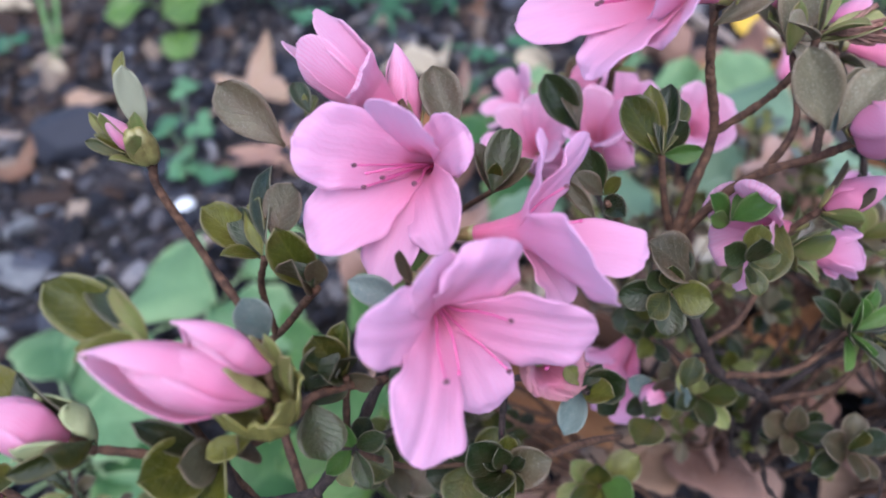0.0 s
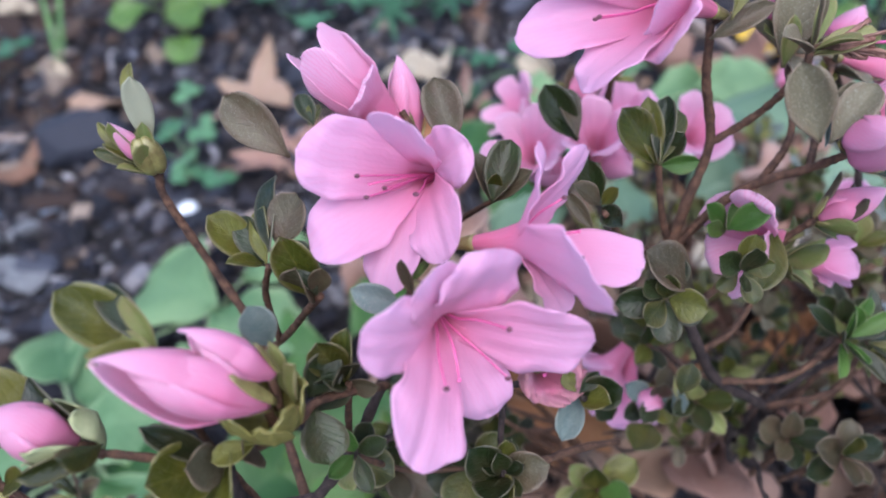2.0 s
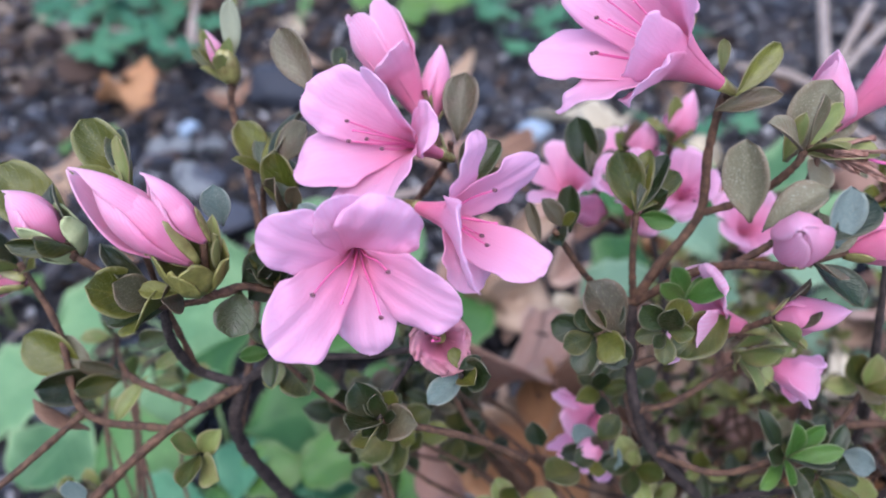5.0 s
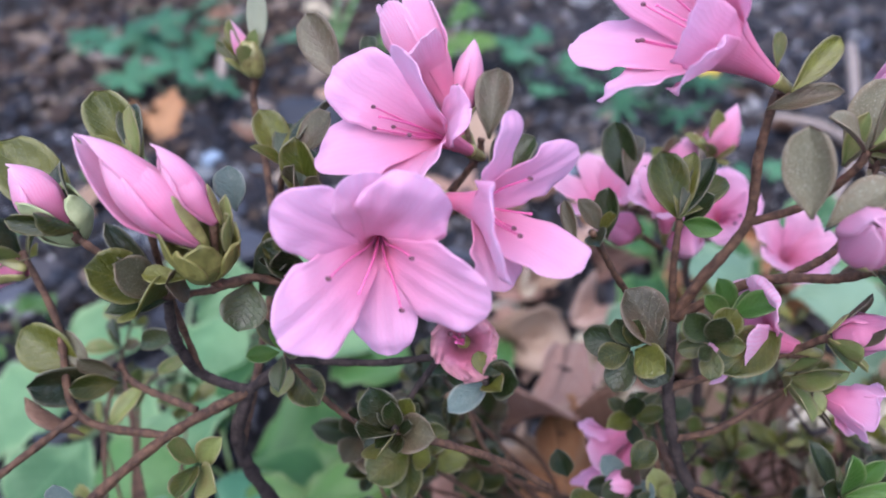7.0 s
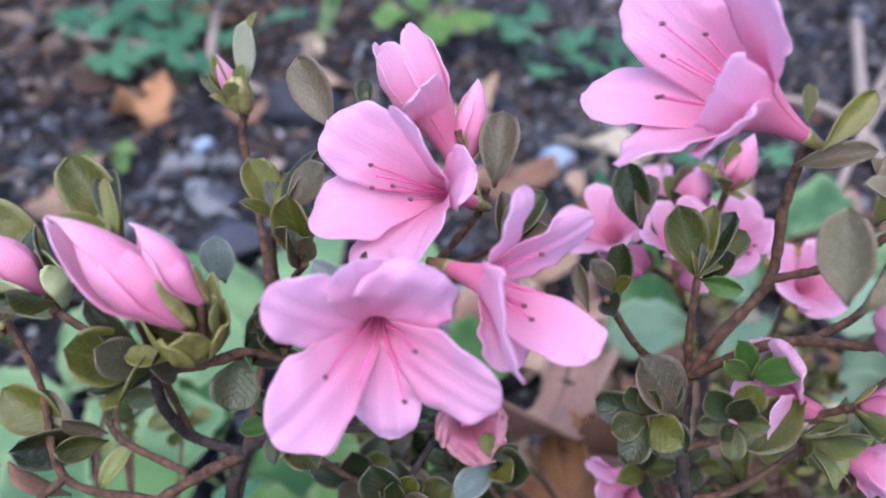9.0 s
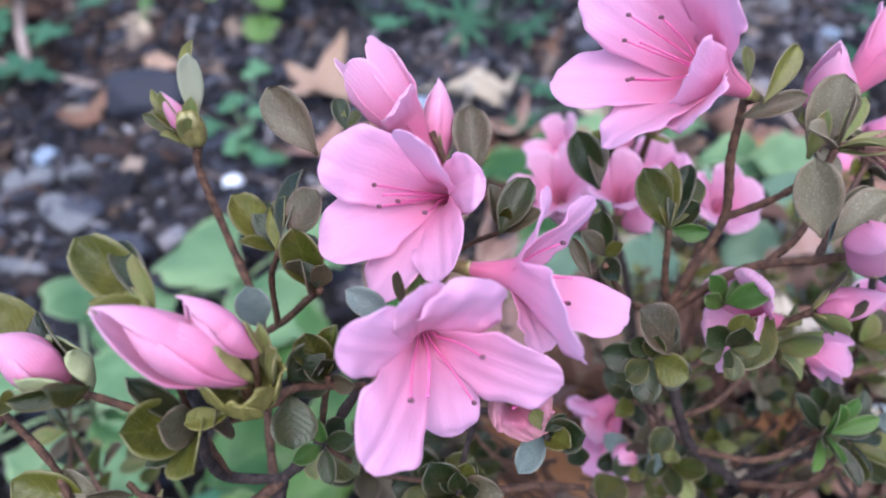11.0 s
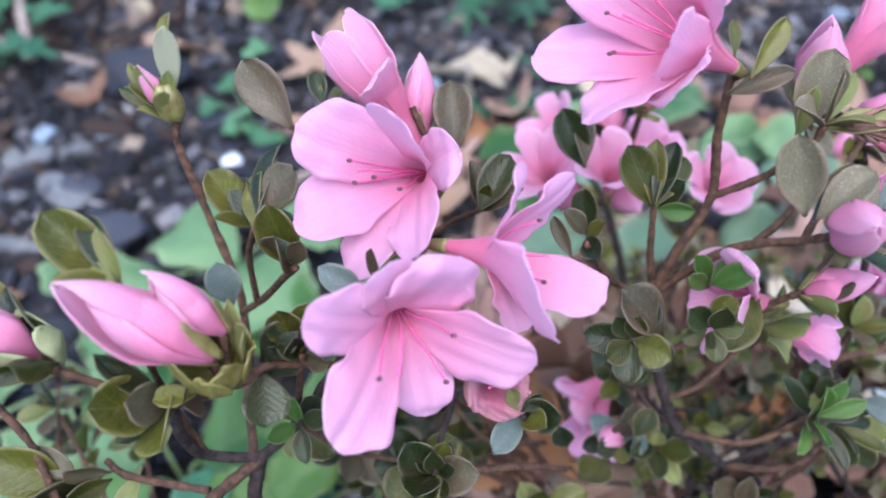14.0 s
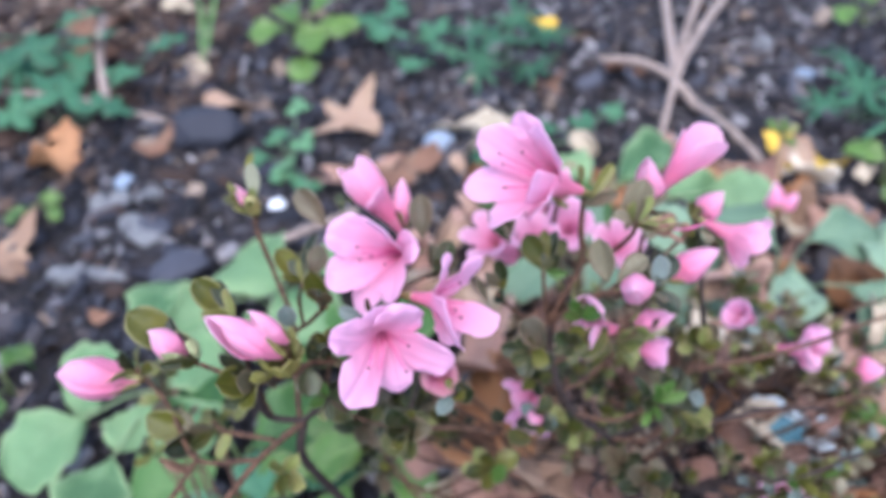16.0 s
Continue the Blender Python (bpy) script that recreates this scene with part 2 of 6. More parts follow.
CHIP = material("mulch_chips", chip_build(((0.0, (0.008, 0.008, 0.012)), (0.40, (0.020, 0.020, 0.029)), (0.65, (0.045, 0.035, 0.034)), (0.88, (0.090, 0.086, 0.100)), (1.0, (0.34, 0.32, 0.33)))), 0.8, 0.2)
LITTER = material("leaf_litter", chip_build(((0.0, (0.028, 0.016, 0.012)), (0.4, (0.060, 0.034, 0.024)), (0.75, (0.115, 0.076, 0.054)), (1.0, (0.30, 0.23, 0.18)))), 0.85, 0.2)
STONE = material("stone_slate", chip_build(((0.0, (0.010, 0.012, 0.020)), (0.5, (0.026, 0.028, 0.042)), (1.0, (0.085, 0.087, 0.11)))), 0.7, 0.3)
STONE_BLUE = material("pebble_blue_grey", plain_build((0.13, 0.165, 0.22), (0.25, 0.30, 0.37), 60), 0.6)
STONE_PALE = material("stone_pale", plain_build((0.065, 0.065, 0.072), (0.17, 0.168, 0.17), 70, 0.7, 0.002), 0.75)
STONE_WHITE = material("stone_white", plain_build((0.55, 0.58, 0.62), (0.82, 0.84, 0.88), 60), 0.6)
STICK = material("dry_stick", plain_build((0.17, 0.125, 0.105), (0.36, 0.29, 0.255), 120, 0.6, 0.001), 0.8, 0.2)
DRY_PETAL = material("dried_petal_russet", plain_build((0.13, 0.055, 0.040), (0.38, 0.22, 0.17), 420, 0.8, 0.0006), 0.75, 0.2)
STEM_TAN = material("stem_tan", plain_build((0.16, 0.095, 0.050), (0.34, 0.23, 0.13), 240, 0.5, 0.0005), 0.65, 0.3)
CRUMB = material("soil_crumbs", chip_build(((0.0, (0.035, 0.030, 0.034)), (0.5, (0.085, 0.075, 0.080)), (0.85, (0.17, 0.155, 0.165)), (1.0, (0.36, 0.33, 0.34)))), 0.85, 0.2)
GRASS = material("grass_green", plain_build((0.05, 0.12, 0.03), (0.12, 0.24, 0.06), 60), 0.6)
PLASTIC_W = material("plastic_white", plain_build((0.40, 0.47, 0.52), (0.58, 0.64, 0.68), 30, 0.1), 0.35)
PLASTIC_B = material("plastic_teal", plain_build((0.05, 0.14, 0.19), (0.11, 0.24, 0.30), 40, 0.2), 0.35)


# ---- building helpers ----
def mesh_of(name, verts, faces, mats, uvs=None, slots=None, smooth=True):
    me = bpy.data.meshes.new(name)
    me.from_pydata([tuple(v) for v in verts], [], [tuple(f) for f in faces])
    for m in mats if isinstance(mats, (list, tuple)) else [mats]:
        me.materials.append(m)
    if uvs is not None:
        layer = me.uv_layers.new(name="UVMap")
        idx = np.empty(len(me.loops), dtype=np.int32)
        me.loops.foreach_get("vertex_index", idx)
        layer.data.foreach_set("uv", np.asarray(uvs, dtype=np.float32)[idx].ravel())
    if slots is not None:
        me.polygons.foreach_set("material_index", np.asarray(slots, dtype=np.int32))
    if smooth:
        me.polygons.foreach_set("use_smooth", np.ones(len(me.polygons), dtype=bool))
    me.update()
    return me


def part(name, data, parent=None, label="", m=None):
    """Links mesh data as one object under a thing or a part; m is its pose in the world."""
    ob = new(name, data)
    if m is not None:
        ob.matrix_basis = m
    if parent is not None:
        ob.parent = parent
        ob.matrix_parent_inverse = PLACED[parent.name].inverted()
    PLACED[ob.name] = m if m is not None else Matrix.Identity(4)
    if label:
        tagged(ob, label)
    return ob


PLACED = {}


def thing(name, at, label, category, group="", kind=""):
    ob = new(name)
    ob.empty_display_size = 0.02
    ob.matrix_basis = Matrix.Translation(at)
    PLACED[ob.name] = Matrix.Translation(at)
    return tagged(ob, label, category, group, kind)


def shell(grid, uv, thick):
    """A sheet from a grid of points (rows, columns, 3), given a back side and closed round its edge."""
    n, m, _ = grid.shape
    du, dv = np.gradient(grid, axis=0), np.gradient(grid, axis=1)
    nor = np.cross(du, dv)
    nor /= np.maximum(np.linalg.norm(nor, axis=2, keepdims=True), 1e-12)
    verts = np.concatenate([(grid + nor * thick / 2).reshape(-1, 3), (grid - nor * thick / 2).reshape(-1, 3)])
    k, faces = n * m, []
    for i in range(n - 1):
        for j in range(m - 1):
            a = i * m + j
            faces.append((a, a + m, a + m + 1, a + 1))
            faces.append((k + a, k + a + 1, k + a + m + 1, k + a + m))
    ring = [j for j in range(m)] + [i * m + m - 1 for i in range(1, n)] + [(n - 1) * m + j for j in range(m - 2, -1, -1)] + [i * m for i in range(n - 2, 0, -1)]
    for a, b in zip(ring, ring[1:] + ring[:1]):
        faces.append((a, b, k + b, k + a))
    return verts, faces, np.concatenate([uv.reshape(-1, 2)] * 2)


def smoothstep(a, b, x):
    t = np.clip((x - a) / (b - a), 0, 1)
    return t * t * (3 - 2 * t)


def along(points, n):
    """n points on a smooth line through the given ones."""
    p = np.array(points, float)
    q = np.vstack([2 * p[0] - p[1], p, 2 * p[-1] - p[-2]])
    out = []
    for s in np.linspace(0, len(p) - 1 - 1e-9, n):
        i, t = int(s), s - int(s)
        a, b, c, d = q[i:i + 4]
        out.append(0.5 * (2 * b + (c - a) * t + (2 * a - 5 * b + 4 * c - d) * t * t + (3 * b - a - 3 * c + d) * t ** 3))
    return np.array(out)


def tube(points, r0, r1, n=18, sides=8, knots=0.0, seed=0):
    """A tapered, slightly knotty round rod along a smooth line."""
    rng = np.random.default_rng(seed)
    line = along(points, n)
    tan = np.gradient(line, axis=0)
    tan /= np.linalg.norm(tan, axis=1, keepdims=True)
    ref = np.array([0.31, 0.17, 0.93])
    verts, faces = [], []
    for i, (p, t) in enumerate(zip(line, tan)):
        x = np.cross(ref, t)
        x /= np.linalg.norm(x)
        y = np.cross(t, x)
        r = (r0 + (r1 - r0) * i / (n - 1)) * (1 + knots * rng.uniform(-1, 1.6))
        for s in range(sides):
            a = 2 * math.pi * s / sides
            w = r * (1 + 0.4 * knots * rng.uniform(-1, 1))
            verts.append(p + w * (math.cos(a) * x + math.sin(a) * y))
    for i in range(n - 1):
        for s in range(sides):
            a, b = i * sides + s, i * sides + (s + 1) % sides
            faces.append((a, b, b + sides, a + sides))
    faces.append(tuple(range(sides - 1, -1, -1)))
    faces.append(tuple((n - 1) * sides + s for s in range(sides)))
    return verts, faces


def joined(pieces):
    verts, faces, slots = [], [], []
    for slot, (v, f) in pieces:
        k = len(verts)
        verts += list(v)
        faces += [tuple(i + k for i in face) for face in f]
        slots += [slot] * len(f)
    return verts, faces, slots


def ball(at, r, stretch=(1, 1, 1), n=8, m=6):
    verts = [np.array(at) + np.array(stretch) * (0, 0, r)]
    for i in range(1, m):
        for j in range(n):
            a, b = math.pi * i / m, 2 * math.pi * j / n
            verts.append(np.array(at) + np.array(stretch) * (r * math.sin(a) * math.cos(b), r * math.sin(a) * math.sin(b), r * math.cos(a)))
    verts.append(np.array(at) - np.array(stretch) * (0, 0, r))
    faces = [(0, 1 + j, 1 + (j + 1) % n) for j in range(n)]
    for i in range(m - 2):
        for j in range(n):
            a, b = 1 + i * n + j, 1 + i * n + (j + 1) % n
            faces.append((a, a + n, b + n, b))
    last = len(verts) - 1
    faces += [(last, last - n + (j + 1) % n, last - n + j) for j in range(n)]
    return verts, faces


def frame_of(axis, up=(0, 0, 1)):
    """Rows: across (as near to up as can be), side, axis."""
    z = np.array(axis, float)
    z /= np.linalg.norm(z)
    x = np.array(up, float) - np.dot(up, z) * z
    if np.linalg.norm(x) < 1e-4:
        x = np.array([1.0, 0, 0]) - z[0] * z
    x /= np.linalg.norm(x)
    return x, np.cross(z, x), z


# ---- flowers ----
def petal_grid(az, reach, rise, tube_len, width, rng, n=34, m=19, mouth_r=0.0052, twist=0.0, ruffle=1.0):
    """One lobe of a corolla with its share of the tube, in the flower's own axes."""
    u = 1 - (1 - np.linspace(0, 1, n)) ** 1.35
    mouth = np.array((mouth_r, tube_len))
    tip = np.array((reach, rise))
    span = np.linalg.norm(tip - mouth)
    bow = mouth + 0.46 * (tip - mouth) + span * np.array((-0.02, 0.07))
    c = np.zeros((n, 2))
    for i, q in enumerate(u):
        if q < 0.3:
            t = q / 0.3
            c[i] = (1 - t) ** 2 * np.array((0.0012, 0)) + 2 * t * (1 - t) * np.array((0.0009 + 0.26 * mouth_r, 0.62 * tube_len)) + t * t * mouth
        else:
            t = (q - 0.3) / 0.7
            c[i] = (1 - t) ** 2 * mouth + 2 * t * (1 - t) * bow + t * t * tip
    s = np.clip((u - 0.3) / 0.7, 0, 1)
    c[:, 1] -= 0.0020 * smoothstep(0.72, 1.0, s) ** 2 * rng.uniform(0.0, 1.4)
    peak = rng.uniform(0.54, 0.62)
    hw = np.where(u < 0.3, c[:, 0] * 0.95, 0.95 * mouth_r + (width - 0.95 * mouth_r) * smoothstep(-0.18, peak, s))
    hw *= np.sqrt(np.clip(1 - np.clip((s - peak) / (1 - peak), 0, 1) ** 2.2, 0.0002, 1))
    v = np.linspace(-1, 1, m)
    ph = rng.uniform(0, 6.28, 7)
    grid, uv = np.zeros((n, m, 3)), np.zeros((n, m, 2))
    skew, lean = rng.uniform(-0.10, 0.10), rng.uniform(0.10, 0.24) + math.tan(radians(twist))
    fold = rng.uniform(0.04, 0.18)
    for i in range(n):
        r, z = c[i]
        k = float(smoothstep(0.0, 0.35, s[i]))
        off = hw[i] * v
        # q: how far across the lobe, as a share of its greatest half width
        q = off / width
        ang = off / max(r, 1e-4)
        x_t, y_t = r * np.cos(ang), r * np.sin(ang)
        # lobes are cupped near the throat and roll back towards their ends
        roll = fold * width * q ** 2 * k * (1 - 2.2 * float(smoothstep(0.35, 1.0, s[i])))
        ruf = 0.075 * ruffle * width * np.abs(q) ** 1.8 * k * (np.sin(8 * s[i] + ph[0] + 1.8 * v) + 0.8 * np.sin(17 * s[i] + ph[1] - 2.0 * v))
        wave = 0.05 * ruffle * width * k * np.sin(4.5 * s[i] + 2.6 * q + ph[3])
        rim = 1 + ruffle * k * np.abs(v) ** 6 * (0.030 * np.sin(11 * s[i] + ph[6]) + 0.018 * np.sin(23 * s[i] + ph[2] + 2 * v))
        groove = -0.06 * width * k * np.exp(-(q / 0.13) ** 2) * (1 - s[i] ** 2)
        crease = 0.018 * ruffle * width * k * (np.sin(9 * q + ph[4]) + 0.6 * np.sin(15 * q + ph[5]))
        dent = -0.05 * width * float(smoothstep(0.86, 1.0, s[i])) * np.exp(-(v / 0.45) ** 2) * (ph[0] > 2.6)
        grid[i, :, 0] = x_t * (1 - k) + (r - 0.10 * width * q ** 2) * k + dent
        grid[i, :, 1] = y_t * (1 - k) + off * rim * k + skew * width * k * s[i]
        grid[i, :, 2] = z + roll + ruf + wave + groove + crease + lean * width * q * k + 0.00025 * v
        uv[i, :, 0], uv[i, :, 1] = u[i], 0.5 + 0.5 * q
    a = radians(az)
    x, y = grid[..., 0].copy(), grid[..., 1].copy()
    grid[..., 0], grid[..., 1] = x * math.cos(a) - y * math.sin(a), x * math.sin(a) + y * math.cos(a)
    return grid, uv


def to_world(pts, base, rows):
    x, y, z = rows
    p = np.asarray(pts, float)
    return np.array(base) + p[..., 0:1] * x + p[..., 1:2] * y + p[..., 2:3] * z


def flower(base, axis, lobes, tube_len, width=0.0092, seed=1, stem=None, mat=None, stamens=5, sweep=-95, fan=32, label="", up=(0, 0, 1), throw=0.012, mouth=0.0040, anthers=(), ruffle=1.0):
    """lobes: azimuth in degrees, reach from the axis and rise over the base, for each petal; anthers: where stamens end."""
    rng = np.random.default_rng(seed)
    rows = frame_of(axis, up)
    base = np.array(base, float)
    # calyx and stalk
    cup = tube([base - 0.0035 * rows[2], base - 0.0005 * rows[2], base + 0.003 * rows[2]], 0.0011, 0.0019, 8, 8, 0.05, seed)
    stalk_pts = [base - 0.0025 * rows[2]] + [np.array(q) for q in (stem or [base - 0.012 * rows[2] - np.array((0, 0, 0.006))])]
    stalk = tube(stalk_pts, 0.0009, 0.0011, 10, 6, 0.1, seed)
    v, f, s = joined([(0, cup), (1, stalk)])
    head = part("flower", mesh_of("flower", v, f, [CALYX, TWIG], slots=s), SHRUB, label)
    for az, reach, rise, *own in lobes:
        wide = own[0] if own else width * rng.uniform(0.92, 1.08)
        g, uv = petal_grid(az, reach, rise, tube_len, wide, rng, mouth_r=mouth, twist=own[1] if len(own) > 1 else 0.0, ruffle=ruffle)
        v, f, uv = shell(to_world(g, base, rows), uv, 0.00025)
        part("petal", mesh_of("petal", v, f, mat or PETAL, uv), head)
    top = np.mean([l[2] for l in lobes])
    for k in range(len(anthers) or stamens):
        a = radians(sweep + rng.uniform(-0.5, 0.5) * fan + (k - 2) * 0.5 * fan)
        far = throw * rng.uniform(0.55, 1.1)
        end = np.array([math.cos(a) * far, math.sin(a) * far, tube_len + (top - tube_len) * rng.uniform(0.45, 0.95)])
        if anthers:
            d = np.array(anthers[k]) - base
            end = np.array([d @ rows[0], d @ rows[1], d @ rows[2]])
        mid = np.array([end[0] * 0.25, end[1] * 0.25, tube_len * 0.95])
        line = to_world(np.array([(0, 0, 0.004), mid, (end + mid) / 2 * np.array([1.05, 1.05, 0.97]), end]), base, rows)
        rod = tube(line, 0.00030, 0.00020, 14, 6, 0.0, k)
        tip = ball(line[-1], 0.00068, (1, 0.8, 0.7), 8, 6)
        v, f, s = joined([(0, rod), (1, tip)])
        part("stamen", mesh_of("stamen", v, f, [FILAMENT, ANTHER], slots=s), head)
    if stamens:
        a = radians(sweep)
        bend = np.array((math.cos(a), math.sin(a))) * throw
        line = to_world(np.array([(0, 0, 0.004), (*0.05 * bend, tube_len), (*0.25 * bend, tube_len + 0.45 * (top - tube_len)), (*0.55 * bend, tube_len + 0.75 * (top - tube_len))]), base, rows)
        v, f, s = joined([(0, tube(line, 0.0003, 0.00022, 12, 6)), (0, ball(line[-1], 0.0005, (1, 1, 0.6), 7, 5))])
        part("pistil", mesh_of("pistil", v, f, [FILAMENT], slots=s), head)
    return head


def lobes_to(base, axis, tips):
    """Azimuth, reach and rise of lobes that end at the given places; each may carry its half width and twist."""
    x, y, z = frame_of(axis)
    out = []
    for *tip, own in [(*t[:3], t[3:]) for t in tips]:
        d = np.array(tip, float) - np.array(base, float)
        out.append((math.degrees(math.atan2(d @ y, d @ x)), math.hypot(d @ x, d @ y), float(d @ z), *own))
    return out


def even_lobes(start, reach, rise, seed, count=5):
    rng = np.random.default_rng(seed)
    return [(start + 360 / count * k + rng.uniform(-9, 9), reach * rng.uniform(0.88, 1.1), rise * rng.uniform(0.92, 1.06)) for k in range(count)]


def bud(base, tip, radius, seed=1, mat=None, stem=None, label="", petals=4, scales=4, twist=40, loose=0.0, neck=0.0, blunt=1.7, belly=0.34, short=None):
    """A furled flower: petals wrapped round one another, held by bud scales; neck: the share of its length that is a narrow tube."""
    rng = np.random.default_rng(seed)
    base, tip = np.array(base, float), np.array(tip, float)
    length = np.linalg.norm(tip - base)
    rows = frame_of(tip - base)
    stalk = tube([base + 0.001 * rows[2]] + [np.array(q) for q in (stem or [base - 0.010 * rows[2] - np.array((0, 0, 0.004))])], 0.0011, 0.0010, 8, 6, 0.1, seed)
    head = part("flower_bud", mesh_of("flower_bud", *stalk, TWIG), SHRUB, label)
    n, m = 22, 15
    near = None if short is None else math.atan2(np.dot(np.array(short) - base, rows[1]), np.dot(np.array(short) - base, rows[0]))
    u = np.linspace(0, 1, n)
    swell = np.clip((u - neck * 0.8) / (1 - neck * 0.8), 0, 1)
    prof = radius * np.sqrt(np.clip(swell / belly, 0, 1)) ** 1.25 * (1 - np.clip((swell - belly) / (1 - belly), 0, 1) ** blunt)
    prof = np.maximum(prof, radius * 0.30 * (u < neck + 0.1) * np.clip(u / 0.05, 0.5, 1))
    for k in range(petals):
        az = radians(360 / petals * k + rng.uniform(-12, 12))
        span = radians(min(360 / petals * 0.95, 120))
        stop = rng.uniform(0.76, 1.0) if k else 1.0
        if near is not None:
            stop = 0.80 if math.cos(az + radians(twist) * 0.8 - near) > 0.25 else 1.0
        push = 0.93 + 0.06 * (k % 3) + 0.02 * rng.uniform(-1, 1)
        ph = rng.uniform(0, 6.28)
        grid, uv = np.zeros((n, m, 3)), np.zeros((n, m, 2))
        for i in range(n):
            v = np.linspace(-1, 1, m)
            taper = math.sqrt(max(1 - smoothstep(0.74 if blunt < 2.5 else 0.86, 1.0, u[i]) ** 2.2, 0.01))
            a = az + span * v * taper + radians(twist) * u[i]
            lift = push + 0.12 * v + 0.035 * np.sin(6 * u[i] + 3 * v + ph) + loose * u[i] ** 2 * (1.3 + 0.7 * v) + 0.03 * np.sin(11 * v + ph) * (1 - u[i]) + 0.045 * np.sin(5 * v - 4 * u[i] + 2 * ph) * np.sin(math.pi * u[i]) + 0.018 * np.sin(17 * v + ph)
            r = prof[i] * lift + 0.0003
            grid[i, :, 0], grid[i, :, 1] = r * np.cos(a), r * np.sin(a)
            grid[i, :, 2] = u[i] * length * stop
            uv[i, :, 0], uv[i, :, 1] = 0.12 + 0.80 * u[i] ** 1.35, (v + 1) / 2
        vv, ff, uu = shell(to_world(grid, base, rows), uv, 0.0003)
        part("petal", mesh_of("petal", vv, ff, mat or PETAL_DEEP, uu), head)
    for k in range(scales):
        az = radians(360 / max(scales, 1) * k + rng.uniform(-20, 20))
        ln = length * rng.uniform(0.22, 0.48)
        grid, uv = np.zeros((8, 7, 3)), np.zeros((8, 7, 2))
        for i, q in enumerate(np.linspace(0, 1, 8)):
            v = np.linspace(-1, 1, 7)
            a = az + radians(33) * v * max(1 - q ** 1.5, 0.02) ** 0.75
            r = np.interp(q * ln / length, u, prof) * 1.08 + 0.0003 + 0.0005 * q
            grid[i, :, 0], grid[i, :, 1], grid[i, :, 2] = r * np.cos(a), r * np.sin(a), -0.001 + q * ln
            uv[i, :, 0], uv[i, :, 1] = q, (v + 1) / 2
        vv, ff, uu = shell(to_world(grid, base, rows), uv, 0.0003)
        part("bud_scale", mesh_of("bud_scale", vv, ff, CALYX, uu), head)
    return head


def bract_cup(head, at, axis, radius, length, count, seed, mats, flare=0.25):
    """Broad bracts that overlap round the foot of a bud, each a part of it."""
    rng = np.random.default_rng(seed)
    rows, at = frame_of(axis), np.array(at, float)
    for k in range(count):
        az = 2 * math.pi * k / count + rng.uniform(-0.3, 0.3)
        ln, wide, ph = length * rng.uniform(0.7, 1.15), rng.uniform(0.55, 0.85), rng.uniform(0, 6.28)
        grid, uv = np.zeros((12, 9, 3)), np.zeros((12, 9, 2))
        for i, q in enumerate(np.linspace(0, 1, 12)):
            v = np.linspace(-1, 1, 9)
            a = az + wide * v * math.sqrt(max(1 - q ** 2.4, 0.004)) + 0.06 * np.sin(5 * q + ph)
            r = radius * (0.22 + 0.78 * min(q / 0.45, 1.0) ** 0.6) * (1 + flare * max(q - 0.5, 0.0) * (1 + rng.uniform(-0.1, 0.1)) + 0.10 * v * (-1) ** k + 0.07 * v * v * q)
            grid[i, :, 0], grid[i, :, 1], grid[i, :, 2] = r * np.cos(a), r * np.sin(a), q * ln
            uv[i, :, 0], uv[i, :, 1] = q, (v + 1) / 2
        v, f, uu = shell(to_world(grid, at, rows), uv, 0.00045)
        part("bract", mesh_of("bract", v, f, mats[k % len(mats)], uu), head)


# ---- leaves ----
def leaf_mesh(name, mat, fat=0.30, cup=0.25, bend=0.15, point=0.25, seed=0, n=13, m=9, thick=0.018, wave=0.02, scallop=0.0):
    """A blade of unit length along +y, facing +z, broadest past its middle."""
    rng = np.random.default_rng(seed)
    u = np.linspace(0, 1, n)
    peak = 0.60 + rng.uniform(-0.05, 0.05)
    w = np.where(u < peak, np.sin(np.clip(u / peak, 0, 1) * math.pi / 2) ** 1.15, np.sqrt(np.clip(1 - np.clip((u - peak) / (1 - peak), 0, 1) ** (2.4 - point * 3), 0, 1)))
    w = fat * np.maximum(w, 0.06 * (u < 0.2)) + 0.001
    v = np.linspace(-1, 1, m)
    grid, uv = np.zeros((n, m, 3)), np.zeros((n, m, 2))
    ph = rng.uniform(0, 6, 2)
    for i in range(n):
        grid[i, :, 0] = w[i] * v * (1 + scallop * np.sin(23 * u[i] + ph[1] + v) * np.abs(v) + 0.8 * scallop * np.sin(5 * u[i] + ph[0]) * v)
        grid[i, :, 1] = u[i]
        grid[i, :, 2] = cup * w[i] * np.abs(v) ** 1.5 - bend * u[i] ** 2 + wave * np.sin(7 * u[i] + ph[0] + v) * np.abs(v)
        uv[i, :, 0], uv[i, :, 1] = u[i], (v + 1) / 2
    vv, ff, uu = shell(grid, uv, thick)
    return mesh_of(name, vv, ff, mat, uu)


def leaf_pose(base, tip, face=(0, -0.6, 0.8), spin=0.0):
    """The pose of a unit leaf that runs from base to tip with its upper side turned towards face."""
    b, t = Vector(base), Vector(tip)
    y = t - b
    size = y.length
    y.normalize()
    z = Vector(face)
    z = (z - z.dot(y) * y)
    if z.length < 1e-4:
        z = Vector((0.3, 0.5, 0.8)) - Vector((0.3, 0.5, 0.8)).dot(y) * y
    z.normalize()
    x = y.cross(z)
    m = Matrix((x, y, z)).transposed().to_4x4()
    return Matrix.Translation(b) @ m @ Matrix.Rotation(radians(spin), 4, "Y") @ Matrix.Scale(size, 4)


